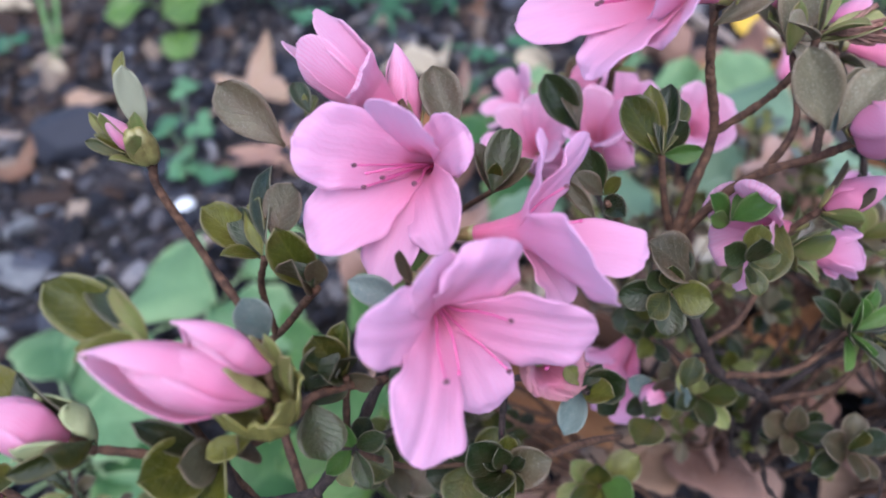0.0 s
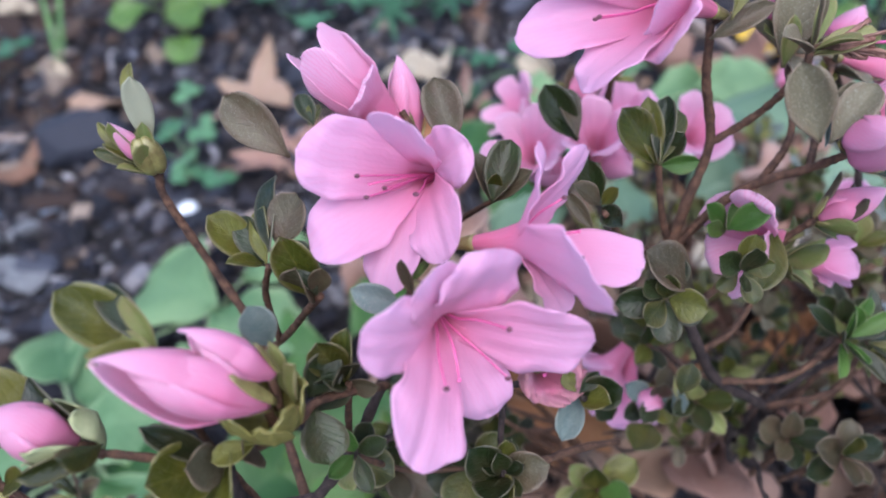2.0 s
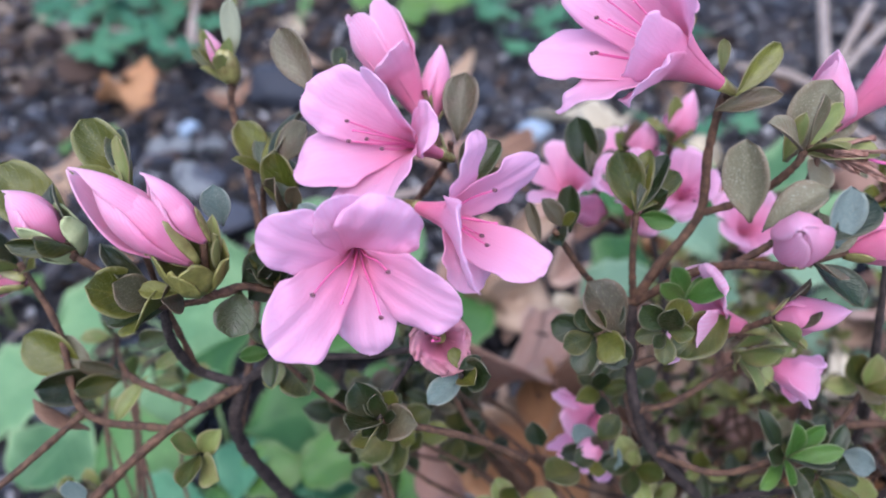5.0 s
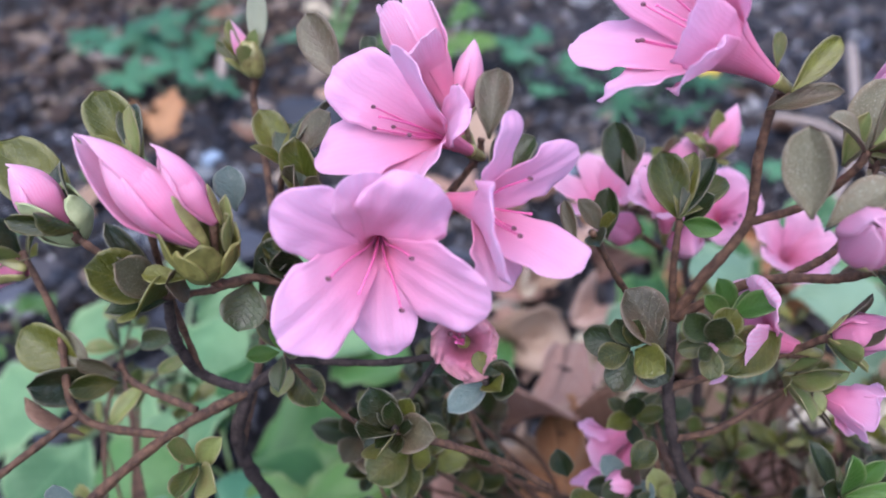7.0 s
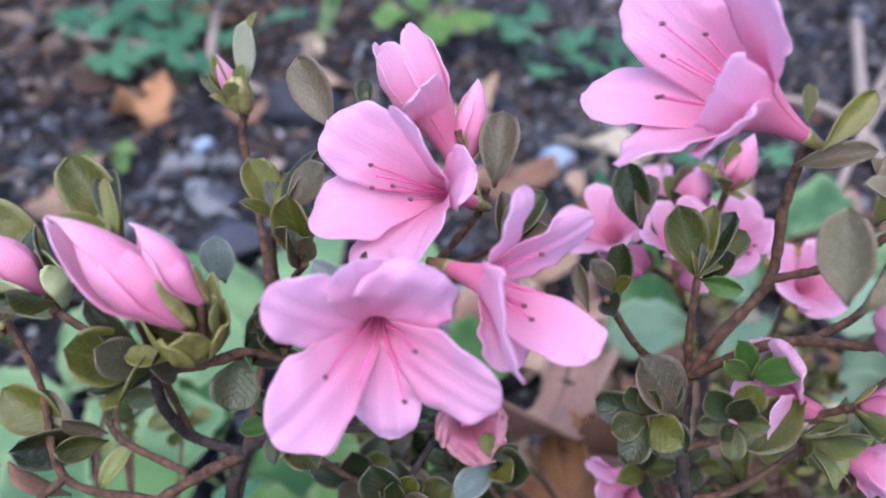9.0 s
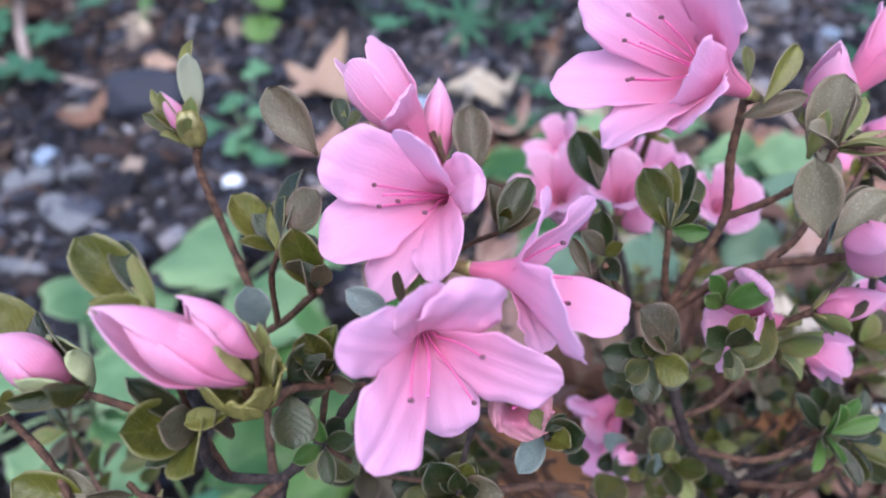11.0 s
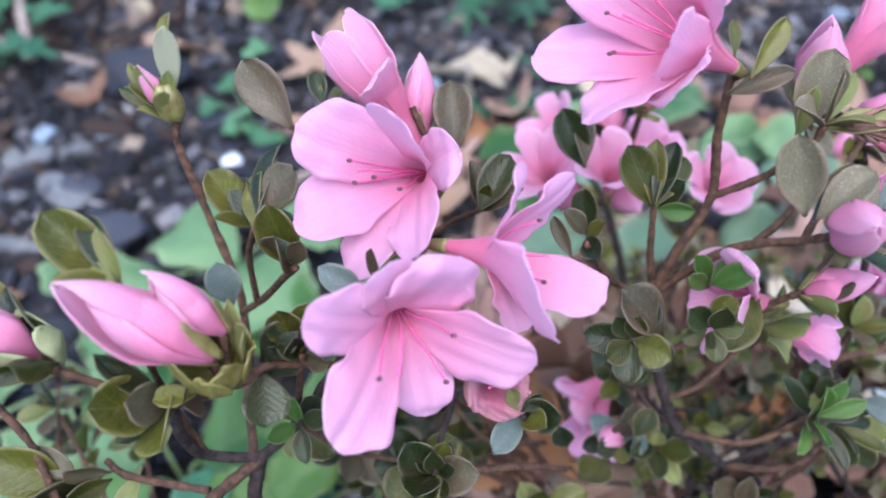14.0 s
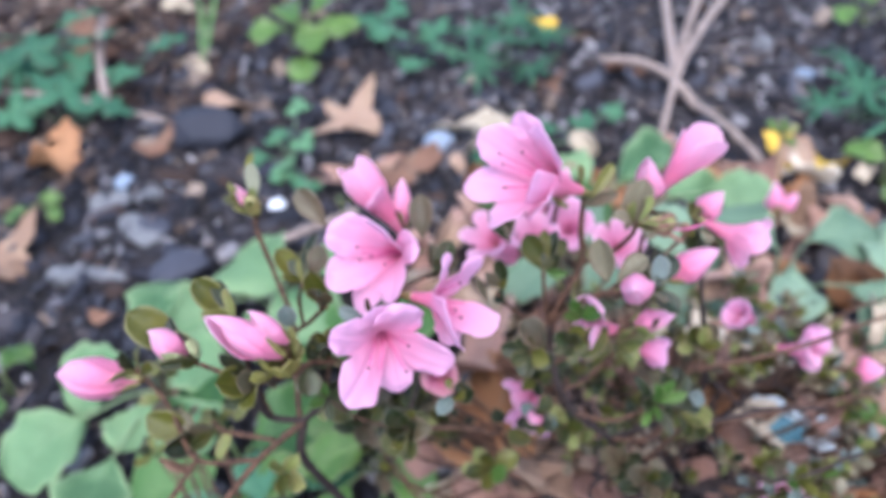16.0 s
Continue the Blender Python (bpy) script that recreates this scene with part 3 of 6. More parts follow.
# ---- ground ----
def ground_height(x, y):
    """The uneven bed near the plant, flat further off."""
    fade = 1 / (1 + ((x * x + y * y) / 1.2) ** 2)
    h = 0.010 * noise.noise((x * 4, y * 4, 0.3)) + 0.006 * noise.noise((x * 13, y * 13, 2.7)) + 0.003 * noise.noise((x * 41, y * 41, 5.1))
    return h * fade - 0.004


def stretched(n, near, far):
    s = np.linspace(-1, 1, n)
    return near * s + (far - near) * s ** 9


gx, gy = stretched(240, 1.3, 300.0), stretched(240, 1.3, 300.0) + 0.3
verts = [(x, y, ground_height(x, y)) for y in gy for x in gx]
faces = [(j * 240 + i, j * 240 + i + 1, (j + 1) * 240 + i + 1, (j + 1) * 240 + i) for j in range(239) for i in range(239)]
GROUND = tagged(new("ground", mesh_of("ground", verts, faces, SOIL)), "dark damp garden soil with bark crumbs", "ground", kind="structure")


def chunk(rng, size, flat):
    """An angular chip: a slab with a broken rim and a tilted top."""
    n = int(rng.integers(5, 8))
    ang = np.sort(rng.uniform(0, 2 * math.pi, n))
    rad = rng.uniform(0.55, 1.1, n)
    long = rng.uniform(0.35, 0.85)
    rim = np.stack([rad * np.cos(ang), rad * np.sin(ang) * long], 1)
    low = np.column_stack([rim * 1.0, -flat * np.ones(n)])
    high = np.column_stack([rim * rng.uniform(0.7, 0.95), flat * (1 + 0.5 * rim[:, 0] * rng.uniform(-1, 1))])
    v = np.vstack([low, high]) * size
    f = [tuple(range(n - 1, -1, -1)), tuple(range(n, 2 * n))] + [(i, (i + 1) % n, n + (i + 1) % n, n + i) for i in range(n)]
    return v, f


def scatter(name, count, seed, area, size, flat, mat, label, category, lift=0.9):
    rng = np.random.default_rng(seed)
    verts, faces, k = [], [], 0
    for _ in range(count):
        x = rng.uniform(area[0], area[1]) + rng.normal(0, 0.07)
        y = rng.uniform(area[2], area[3]) + rng.normal(0, 0.07)
        s = size * min(math.exp(rng.normal(-0.25, 0.5)), 1.7)
        v, f = chunk(rng, s, flat * rng.uniform(0.5, 1.4))
        turn = np.array(Euler((rng.normal(0, 0.45), rng.normal(0, 0.45), rng.uniform(0, 6.28))).to_matrix())
        v = v @ turn.T + (x, y, ground_height(x, y) + s * 0.35 * rng.uniform(0.0, lift))
        verts += v.tolist()
        faces += [tuple(i + k for i in face) for face in f]
        k += len(v)
    me = mesh_of(name, verts, faces, mat, smooth=False)
    return tagged(new(name, me), label, category, kind="stuff")


scatter("mulch", 25000, 11, (-1.10, 0.72, -0.12, 1.15), 0.0080, 0.20, CHIP, "dark slate and bark chips strewn over the soil", "mulch")
scatter("gravel", 5200, 12, (-1.0, 0.7, -0.15, 1.15), 0.0140, 0.22, CHIP, "larger grey and brown chips on the soil", "gravel")
scatter("slate_flakes", 1500, 14, (-1.0, 0.65, -0.12, 1.1), 0.0150, 0.13, STONE, "dark blue-grey slate flakes on the mulch", "slate", 1.2)
scatter("dry_litter", 900, 15, (-1.05, -0.55, 0.45, 1.05), 0.0200, 0.05, LITTER, "torn brown leaves thick over the soil", "litter", 2.0)
scatter("leaf_litter", 1300, 13, (-1.1, 0.75, -0.15, 1.25), 0.0140, 0.03, LITTER, "scraps of dried brown leaves on the soil", "litter", 2.2)


scatter("soil_crumbs", 7000, 16, (-0.30, 0.75, 0.28, 1.20), 0.0065, 0.35, CRUMB, "pale mauve-grey crumbs of dry soil and grit", "soil")
scatter("bark_litter", 1500, 17, (-1.05, -0.45, 0.38, 1.10), 0.0170, 0.06, LITTER, "brown bark and leaf scraps thick on the soil", "litter", 2.0)


# flakes of slate near the shrub, one by one
rng = np.random.default_rng(18)
FLAKES = [mesh_of("slate_flake", *chunk(rng, 1.0, 0.15 * rng.uniform(0.6, 1.5)), STONE, smooth=False) for _ in range(12)]
for k in range(280):
    x, y = rng.uniform(-0.68, 0.12), rng.uniform(0.10, 0.72)
    size = 0.015 * min(math.exp(rng.normal(-0.15, 0.4)), 1.7)
    flake = new("slate_flake", FLAKES[k % 12])
    flake.parent = GROUND
    flake.matrix_basis = Matrix.LocRotScale((x, y, ground_height(x, y) + 0.35 * size), Euler((rng.normal(0, 0.35), rng.normal(0, 0.35), rng.uniform(0, 6.28))), (size, size, size))


rng = np.random.default_rng(19)
pieces = []
for k in range(300):
    x, y, a, ln = rng.uniform(-1.0, 0.7), rng.uniform(-0.1, 1.1), rng.uniform(0, 6.28), rng.uniform(0.010, 0.035)
    z = ground_height(x, y) + rng.uniform(0.003, 0.008)
    d = np.array((math.cos(a), math.sin(a), rng.uniform(-0.1, 0.25)))
    c = np.array((x, y, z))
    pieces.append((0, tube([c - ln * d, c + rng.normal(0, 0.002, 3), c + ln * d], rng.uniform(0.0006, 0.0016), 0.0006, 6, 5, 0.1, k)))
v, f, _ = joined(pieces)
tagged(new("twig_litter", mesh_of("twig_litter", v, f, STICK)), "thin broken twigs and straw on the soil", "litter", kind="stuff")


def stone(at, size, mat, seed, label, turn=0.0, flat=0.45, round_=False):
    """A broken slate with facets, or a rounded pebble."""
    rng = np.random.default_rng(seed)
    if round_:
        v, f = ball((0, 0, 0), 1.0, (1, 1, 1), 16, 10)
        v = np.array([p * (1 + 0.18 * noise.noise(tuple(p * 1.3 + seed))) for p in v])
    else:
        bm = bmesh.new()
        for _ in range(22):
            p = rng.normal(0, 1, 3)
            p /= np.max(np.abs(p) * (1, 1, 1.2)) ** 0.7 * np.linalg.norm(p) ** 0.3
            bm.verts.new(p)
        bmesh.ops.convex_hull(bm, input=bm.verts[:])
        bmesh.ops.delete(bm, geom=[q for q in bm.verts if not q.link_faces], context="VERTS")
        bmesh.ops.bevel(bm, geom=bm.edges[:], offset=0.06, segments=1, affect="EDGES")
        bm.verts.index_update()
        v = np.array([tuple(q.co) for q in bm.verts])
        f = [tuple(q.index for q in face.verts) for face in bm.faces]
        bm.free()
    v = v * np.array([size[0], size[1], size[0] * flat])
    c, s = math.cos(radians(turn)), math.sin(radians(turn))
    v = v @ np.array([[c, s, 0], [-s, c, 0], [0, 0, 1]])
    v += (at[0], at[1], ground_height(*at) + size[0] * flat * 0.55)
    return tagged(new("stone", mesh_of("stone", v, f, mat, smooth=round_)), label, "stone", "stones on the bed")


stone((-0.425, 0.452), (0.046, 0.032), STONE, 3, "dark blue-grey slate stone lying on the soil", 10, 0.62)
stone((-0.144, 0.470), (0.019, 0.016), STONE_BLUE, 4, "small rounded blue-grey pebble on the soil", 30, 0.7, True)
stone((-0.46, 0.215), (0.046, 0.012), STONE_PALE, 5, "long flat pale grey stone on the mulch", 8, 0.18)
stone((-0.355, 0.225), (0.030, 0.024), STONE, 6, "dark slate stone among the mulch", 50, 0.7)
stone((-0.42, 0.30), (0.024, 0.016), STONE, 7, "dark slate chip among the mulch", 20)
stone((-0.50, 0.315), (0.016, 0.010), STONE_PALE, 8, "pale grey chip on the mulch", -20, 0.3)
stone((-0.455, 0.345), (0.020, 0.012), STONE_PALE, 9, "pale grey chip on the mulch", 15, 0.3)
stone((-0.44, 0.372), (0.010, 0.008), STONE_BLUE, 10, "tiny blue-white pebble on the mulch", 15, 0.7)
stone((-0.300, 0.345), (0.010, 0.009), STONE_WHITE, 12, "small white pebble on the mulch", 15, 0.7, True)
stone((-0.440, 0.293), (0.034, 0.018), STONE_PALE, 20, "pale grey flake of stone on the mulch", -25, 0.2)
stone((-0.500, 0.330), (0.026, 0.014), STONE_PALE, 21, "pale grey flake of stone on the mulch", 10, 0.25)
stone((-0.493, 0.356), (0.010, 0.012), STONE_BLUE, 22, "small blue-white chip standing in the mulch", 0, 1.2)
stone((-0.300, 0.205), (0.018, 0.014), STONE, 23, "dark slate chip by a green plant", 30, 0.6)
stone((-0.56, 0.25), (0.024, 0.02), STONE, 13, "dark slate stone on the mulch", 70)
stone((-0.33, 0.40), (0.022, 0.016), STONE, 14, "dark slate chip on the mulch", 40)
stone((0.02, 0.62), (0.02, 0.014), STONE, 15, "dark slate chip on the mulch", 40)
stone((0.28, 0.66), (0.018, 0.014), STONE_BLUE, 16, "blue-grey pebble on the soil", 10)
stone((0.24, 0.74), (0.02, 0.014), STONE_PALE, 17, "pale grey pebble on the soil", 60)
stone((-0.24, 0.30), (0.03, 0.012), STONE, 18, "long dark slate splinter on the mulch", 35, 0.3)


# ---- fallen leaves ----
def lobed_grid(points, curl, seed, n=9, m=40, fold=0.1, sharp=False):
    """A blade as rings of points from its middle to a lobed rim; unit radius."""
    rng = np.random.default_rng(seed)
    ph = rng.uniform(0, 6.28, 3)
    grid, uv = np.zeros((n, m, 3)), np.zeros((n, m, 2))
    for i, q in enumerate(np.linspace(0.02, 1, n)):
        for j in range(m):
            a = 2 * math.pi * j / (m - 1)
            lobe = abs(math.cos(points * a / 2 + 0.3)) ** 0.8
            rim = 0.45 + 0.55 * lobe + 0.05 * math.sin(11 * a + ph[0])
            if sharp:
                peak = 1 - abs((points * a / (2 * math.pi)) % 1.0 * 2 - 1)
                rim = 0.40 + 0.50 * peak ** 1.3 + 0.10 * abs(math.sin(1.5 * points * a + 0.6)) * peak + 0.12 * math.cos(a + ph[2])
            r = q * (rim if points else 1 + 0.05 * math.sin(9 * a + ph[0]))
            z = curl * r * r * math.sin(2 * a + ph[1]) + 0.5 * curl * r * r + fold * r * math.sin(3 * a + ph[2]) * q + 0.03 * math.sin(points * a + ph[0]) * q
            grid[i, j] = (r * math.cos(a), r * math.sin(a), z)
            uv[i, j] = (q, 0.5 + 0.5 * math.sin(points * a / 2 + 0.3))
    return grid, uv


def fallen_leaf(at, size, mat, seed, label, points=5, curl=0.25, turn=0.0, squash=0.75, lift=0.012, tilt=(0, 0), sharp=False):
    grid, uv = lobed_grid(points, curl, seed, 10, 81 if sharp else 40, 0.1, sharp)
    v, f, uu = shell(grid, uv, 0.014)
    m = Matrix.Translation((at[0], at[1], (ground_height(at[0], at[1]) if len(at) == 2 else at[2]) + lift)) @ Euler((radians(tilt[0]), radians(tilt[1]), radians(turn))).to_matrix().to_4x4() @ Matrix.Diagonal((size, size * squash, size, 1))
    ob = new("fallen_leaf", mesh_of("fallen_leaf", v, f, mat, uu))
    ob.matrix_basis = m
    return tagged(ob, label, "leaf", "fallen leaves")


fallen_leaf((-0.262, 0.497), 0.062, DEAD, 1, "curled tan maple leaf with pointed lobes on the soil", 5, 0.40, 40, 0.85, 0.016, (8, 0), True)
fallen_leaf((-0.226, 0.400), 0.055, DEAD_MAUVE, 31, "mauve-brown pointed leaf lying on the soil", 5, 0.25, 200, 0.7, 0.010, (0, 0), True)
fallen_leaf((-0.595, 0.375), 0.044, DEAD_ORANGE, 2, "crisp orange-brown leaf lying on the soil", 0, 0.6, 110, 0.6, 0.016, (20, 10))
fallen_leaf((-0.485, 0.432), 0.042, DEAD_BROWN, 3, "dull brown curled leaf on the mulch", 3, 0.4, 60, 0.5)
fallen_leaf((-0.420, 0.512), 0.044, DEAD, 4, "pale tan narrow leaf lying on the mulch", 0, 0.16, -4, 0.34, 0.014, (-12, 0))
fallen_leaf((-0.526, 0.610), 0.034, DEAD_PALE, 5, "whitish dried leaf on the mulch", 0, 0.15, -28, 0.30)
fallen_leaf((0.256, 0.490), 0.046, DEAD_YELLOW, 6, "golden orange fallen leaf on the soil", 0, 0.25, -35, 0.42)
fallen_leaf((-0.110, 0.492), 0.044, DEAD_PALE, 7, "cream dried leaf curled on the soil", 0, 0.30, 4, 0.24)
fallen_leaf((-0.066, 0.520), 0.026, DEAD_PALE, 32, "cream scrap of a dried leaf", 3, 0.4, 70, 0.5)
fallen_leaf((-0.05, 0.715), 0.022, DEAD_YELLOW, 8, "small yellow leaf on a green plant", 0, 0.3, -30, 0.6, 0.035)
fallen_leaf((-0.555, 0.225), 0.052, DEAD, 9, "pale tan broad leaf at the bed's edge", 3, 0.3, 90, 0.6)
fallen_leaf((-0.17, 0.415), 0.045, DEAD_BROWN, 10, "mauve-brown dried leaf on the soil", 3, 0.3, 40, 0.7)
fallen_leaf((-0.03, 0.60), 0.03, DEAD_BROWN, 11, "dark brown fallen leaf on the soil", 3, 0.4, 70)
fallen_leaf((0.06, 0.645), 0.03, DEAD_BROWN, 12, "russet fallen leaf on the soil", 3, 0.4, 20)
fallen_leaf((-0.68, 0.60), 0.045, DEAD_BROWN, 13, "brown fallen leaf in the litter", 3, 0.4, 60)
fallen_leaf((-0.72, 0.70), 0.05, DEAD_BROWN, 14, "brown crumpled leaf in the litter", 5, 0.4, 10)
fallen_leaf((-0.63, 0.76), 0.03, DEAD_PALE, 15, "pale dried leaf in the litter", 0, 0.4, 40)
fallen_leaf((-0.40, 0.16), 0.014, DEAD_BROWN, 16, "tan shrivelled leaf on the mulch", 0, 0.4, 20, 0.5)
fallen_leaf((-0.030, 0.075, 0.120), 0.042, DEAD_MAUVE, 17, "large mauve-brown dead leaf caught under the shrub", 3, 0.5, 70, 0.8, 0.0, (-45, 15))
fallen_leaf((-0.008, 0.054, 0.108), 0.044, DEAD_ORANGE, 18, "orange-brown dead leaf caught under the shrub", 3, 0.5, 120, 0.75, 0.0, (-40, -10))
fallen_leaf((0.012, 0.080, 0.115), 0.034, DEAD_BROWN, 19, "dark brown dead leaf caught under the shrub", 5, 0.5, 20, 0.8, 0.0, (-40, 25))
fallen_leaf((0.055, 0.09, 0.06), 0.04, DEAD_BROWN, 20, "brown dead leaf under the shrub", 3, 0.5, 20, 0.8, 0.0, (-20, 10))
fallen_leaf((0.18, 0.14, 0.09), 0.036, DEAD_PALE, 21, "beige dried leaf hung in the shrub", 3, 0.4, 20, 0.8, 0.0, (-40, 10))
fallen_leaf((0.20, 0.10, 0.05), 0.036, DEAD, 22, "tan dried leaf under the shrub", 3, 0.4, 80, 0.8, 0.0, (-30, 10))


# dead leaves blown in under the shrub
rng = np.random.default_rng(31)
pile_v, pile_f, pile_u, pile_s, pile_at = [], [], [], [], 0
for k in range(230):
    x, y = rng.uniform(-0.05, 0.27), rng.uniform(-0.02, 0.20)
    high = rng.uniform(0.015, 0.085) + (0.03 if 0.05 < x < 0.15 else 0.0)
    if k >= 95:
        x, y, high = rng.uniform(-0.12, 0.36), rng.uniform(0.10, 0.46), rng.uniform(0.008, 0.03)
    grid, uv = lobed_grid(int(rng.choice([0, 0, 3, 5])), rng.uniform(0.3, 0.7), 200 + k, 6, 22)
    size = rng.uniform(0.014, 0.032)
    turn = Euler((rng.normal(-0.4, 0.4), rng.normal(0, 0.4), rng.uniform(0, 6.28))).to_matrix()
    grid = grid @ (np.array(turn) * size * np.array((1, rng.uniform(0.45, 0.85), 1))).T + np.array((x, y, high))
    v, f, uu = shell(grid, uv, 0.0004)
    pile_v.append(v)
    pile_u.append(uu)
    pile_f += [tuple(i + pile_at for i in face) for face in f]
    pile_s += [int(rng.choice([0, 0, 1, 2, 2, 2, 3]))] * len(f)
    pile_at += len(v)
PILE = new("dead_leaf_pile", mesh_of("dead_leaf_pile", np.concatenate(pile_v), pile_f, [DEAD, DEAD_ORANGE, DEAD_MAUVE, DEAD_PALE], np.concatenate(pile_u), pile_s))
tagged(PILE, "curled tan and mauve-brown dead leaves heaped under the shrub", "leaf litter", kind="stuff")


def stick(points, r0, r1, seed, label):
    pts = [(x, y, (ground_height(x, y) + 0.008 + lift)) for x, y, lift in points]
    return tagged(new("stick", mesh_of("stick", *tube(pts, r0, r1, 24, 7, 0.12, seed), STICK)), label, "stick", "dry sticks")


stick([(0.030, 0.662, 0.01), (0.080, 0.640, 0.02), (0.119, 0.602, 0.02), (0.150, 0.565, 0.005)], 0.0045, 0.0060, 1, "pale dry stick arching over the soil")
stick([(0.108, 0.92, 0.01), (0.115, 0.72, 0.02), (0.122, 0.612, 0.02)], 0.0062, 0.0055, 2, "pale grey dry stick lying on the soil")
stick([(0.215, 0.90, 0.01), (0.156, 0.715, 0.03), (0.124, 0.600, 0.03), (0.108, 0.510, 0.005)], 0.0052, 0.0036, 3, "thin pale dry stick across the soil")
stick([(0.165, 0.88, 0.01), (0.139, 0.73, 0.02), (0.126, 0.64, 0.02)], 0.0052, 0.0045, 4, "brownish dry stick on the soil")
stick([(-0.80, 0.480, 0.02), (-0.64, 0.476, 0.03), (-0.495, 0.468, 0.01)], 0.0042, 0.0030, 5, "thin pale dry stem lying on the litter")
stick([(0.150, 0.565, 0.01), (0.182, 0.500, 0.025), (0.222, 0.455, 0.01)], 0.0042, 0.0030, 6, "pale dry stick arching on the soil")
stick([(-0.30, 0.245, 0.01), (-0.25, 0.285, 0.012), (-0.20, 0.33, 0.01)], 0.0055, 0.004, 7, "mauve-brown dry stem on the mulch")
stick([(-0.70, 0.680, 0.03), (-0.64, 0.570, 0.03), (-0.575, 0.470, 0.01)], 0.0070, 0.0055, 8, "grey-brown dry stem in the litter")


# ---- ground plants ----
def broad_leaf(base, tip, width, mat, parent, seed, name="leaf", label=""):
    me = leaf_mesh(name, mat, width, 0.16, 0.10, 0.12, seed, 25, 15, 0.008, 0.10, 0.07)
    return part(name, me, parent, label, leaf_pose(base, tip, (0.1, -0.35, 1.0)))


def rosette_plant(name, at, leaves, mat, label, seed, category="plant"):
    """leaves: tip offset x, y, height, size and width of each blade, on its own stalk."""
    base = (at[0], at[1], ground_height(*at))
    head = thing(name, base, label, category, "plants on the bed")
    for k, (dx, dy, h, size, width) in enumerate(leaves):
        d = Vector((dx, dy, 0))
        d = d.normalized() if d.length > 1e-5 else Vector((1, 0, 0))
        mid = Vector((at[0] + dx, at[1] + dy, base[2] + h))
        foot = mid - d * size * 0.45 - Vector((0, 0, size * 0.05))
        part("stalk", mesh_of("stalk", *tube([base, (Vector(base) + foot) / 2 + Vector((0, 0, 0.25 * h)), foot], 0.0016, 0.0011, 8, 6), mat), head)
        broad_leaf(foot, mid + d * size * 0.5 - Vector((0, 0, size * 0.06)), width, mat, head, seed * 31 + k)
    return head


rosette_plant("broad_leaved_plant", (-0.30, 0.10), [(-0.045, -0.02, 0.04, 0.066, 0.50), (0.03, 0.00, 0.05, 0.058, 0.48), (-0.03, 0.06, 0.045, 0.06, 0.5), (-0.055, -0.085, 0.035, 0.07, 0.5), (0.055, -0.055, 0.045, 0.06, 0.48), (0.00, -0.11, 0.03, 0.06, 0.5), (0.06, 0.04, 0.03, 0.05, 0.48), (0.0, -0.05, 0.025, 0.05, 0.5)], GROUND_LEAF, "low plant with large round pale green leaves", 1)
rosette_plant("broad_leaved_plant", (-0.24, 0.20), [(-0.015, 0.01, 0.05, 0.085, 0.48), (0.04, -0.03, 0.045, 0.075, 0.48), (0.05, 0.035, 0.04, 0.06, 0.46), (-0.05, -0.045, 0.04, 0.07, 0.5)], GROUND_LEAF, "low plant with large round pale green leaves", 2)
rosette_plant("broad_leaved_plant", (-0.20, 0.03), [(-0.03, -0.03, 0.05, 0.07, 0.48), (0.03, 0.03, 0.045, 0.07, 0.48), (0.03, -0.05, 0.04, 0.065, 0.46), (-0.04, 0.04, 0.05, 0.07, 0.5), (0.0, -0.09, 0.04, 0.07, 0.5)], GROUND_MID, "low plant with rounded green leaves below the shrub", 3)
rosette_plant("glossy_leaved_plant", (-0.10, 0.055), [(-0.02, -0.015, 0.055, 0.055, 0.34), (0.03, -0.02, 0.05, 0.052, 0.34), (0.01, 0.035, 0.04, 0.050, 0.36), (-0.04, 0.01, 0.045, 0.050, 0.38), (0.045, 0.02, 0.035, 0.045, 0.36), (-0.015, -0.055, 0.045, 0.050, 0.36), (0.025, -0.055, 0.04, 0.045, 0.36), (-0.055, -0.035, 0.05, 0.048, 0.36)], LEAF_FRESH, "low plant with bright glossy green leaves", 4)
rosette_plant("glossy_leaved_plant", (-0.165, -0.005), [(-0.01, 0.02, 0.05, 0.05, 0.36), (0.03, -0.01, 0.045, 0.045, 0.36), (-0.035, -0.015, 0.05, 0.05, 0.38), (0.01, -0.045, 0.04, 0.045, 0.36), (0.035, 0.035, 0.04, 0.045, 0.38)], GROUND_DEEP, "low plant with deep green oval leaves", 14)
rosette_plant("broad_leaved_plant", (-0.14, 0.15), [(-0.03, 0.0, 0.04, 0.07, 0.46), (0.03, 0.03, 0.04, 0.06, 0.46), (0.02, -0.05, 0.045, 0.06, 0.46)], GROUND_MID, "low plant with rounded green leaves", 5)
rosette_plant("broad_leaved_plant", (0.048, 0.345), [(0.040, 0.062, 0.055, 0.105, 0.25), (-0.030, 0.045, 0.045, 0.060, 0.38), (0.085, 0.020, 0.05, 0.065, 0.34), (0.125, 0.015, 0.055, 0.070, 0.40)], GROUND_LEAF, "plant with one long fresh green leaf behind the shrub", 6)


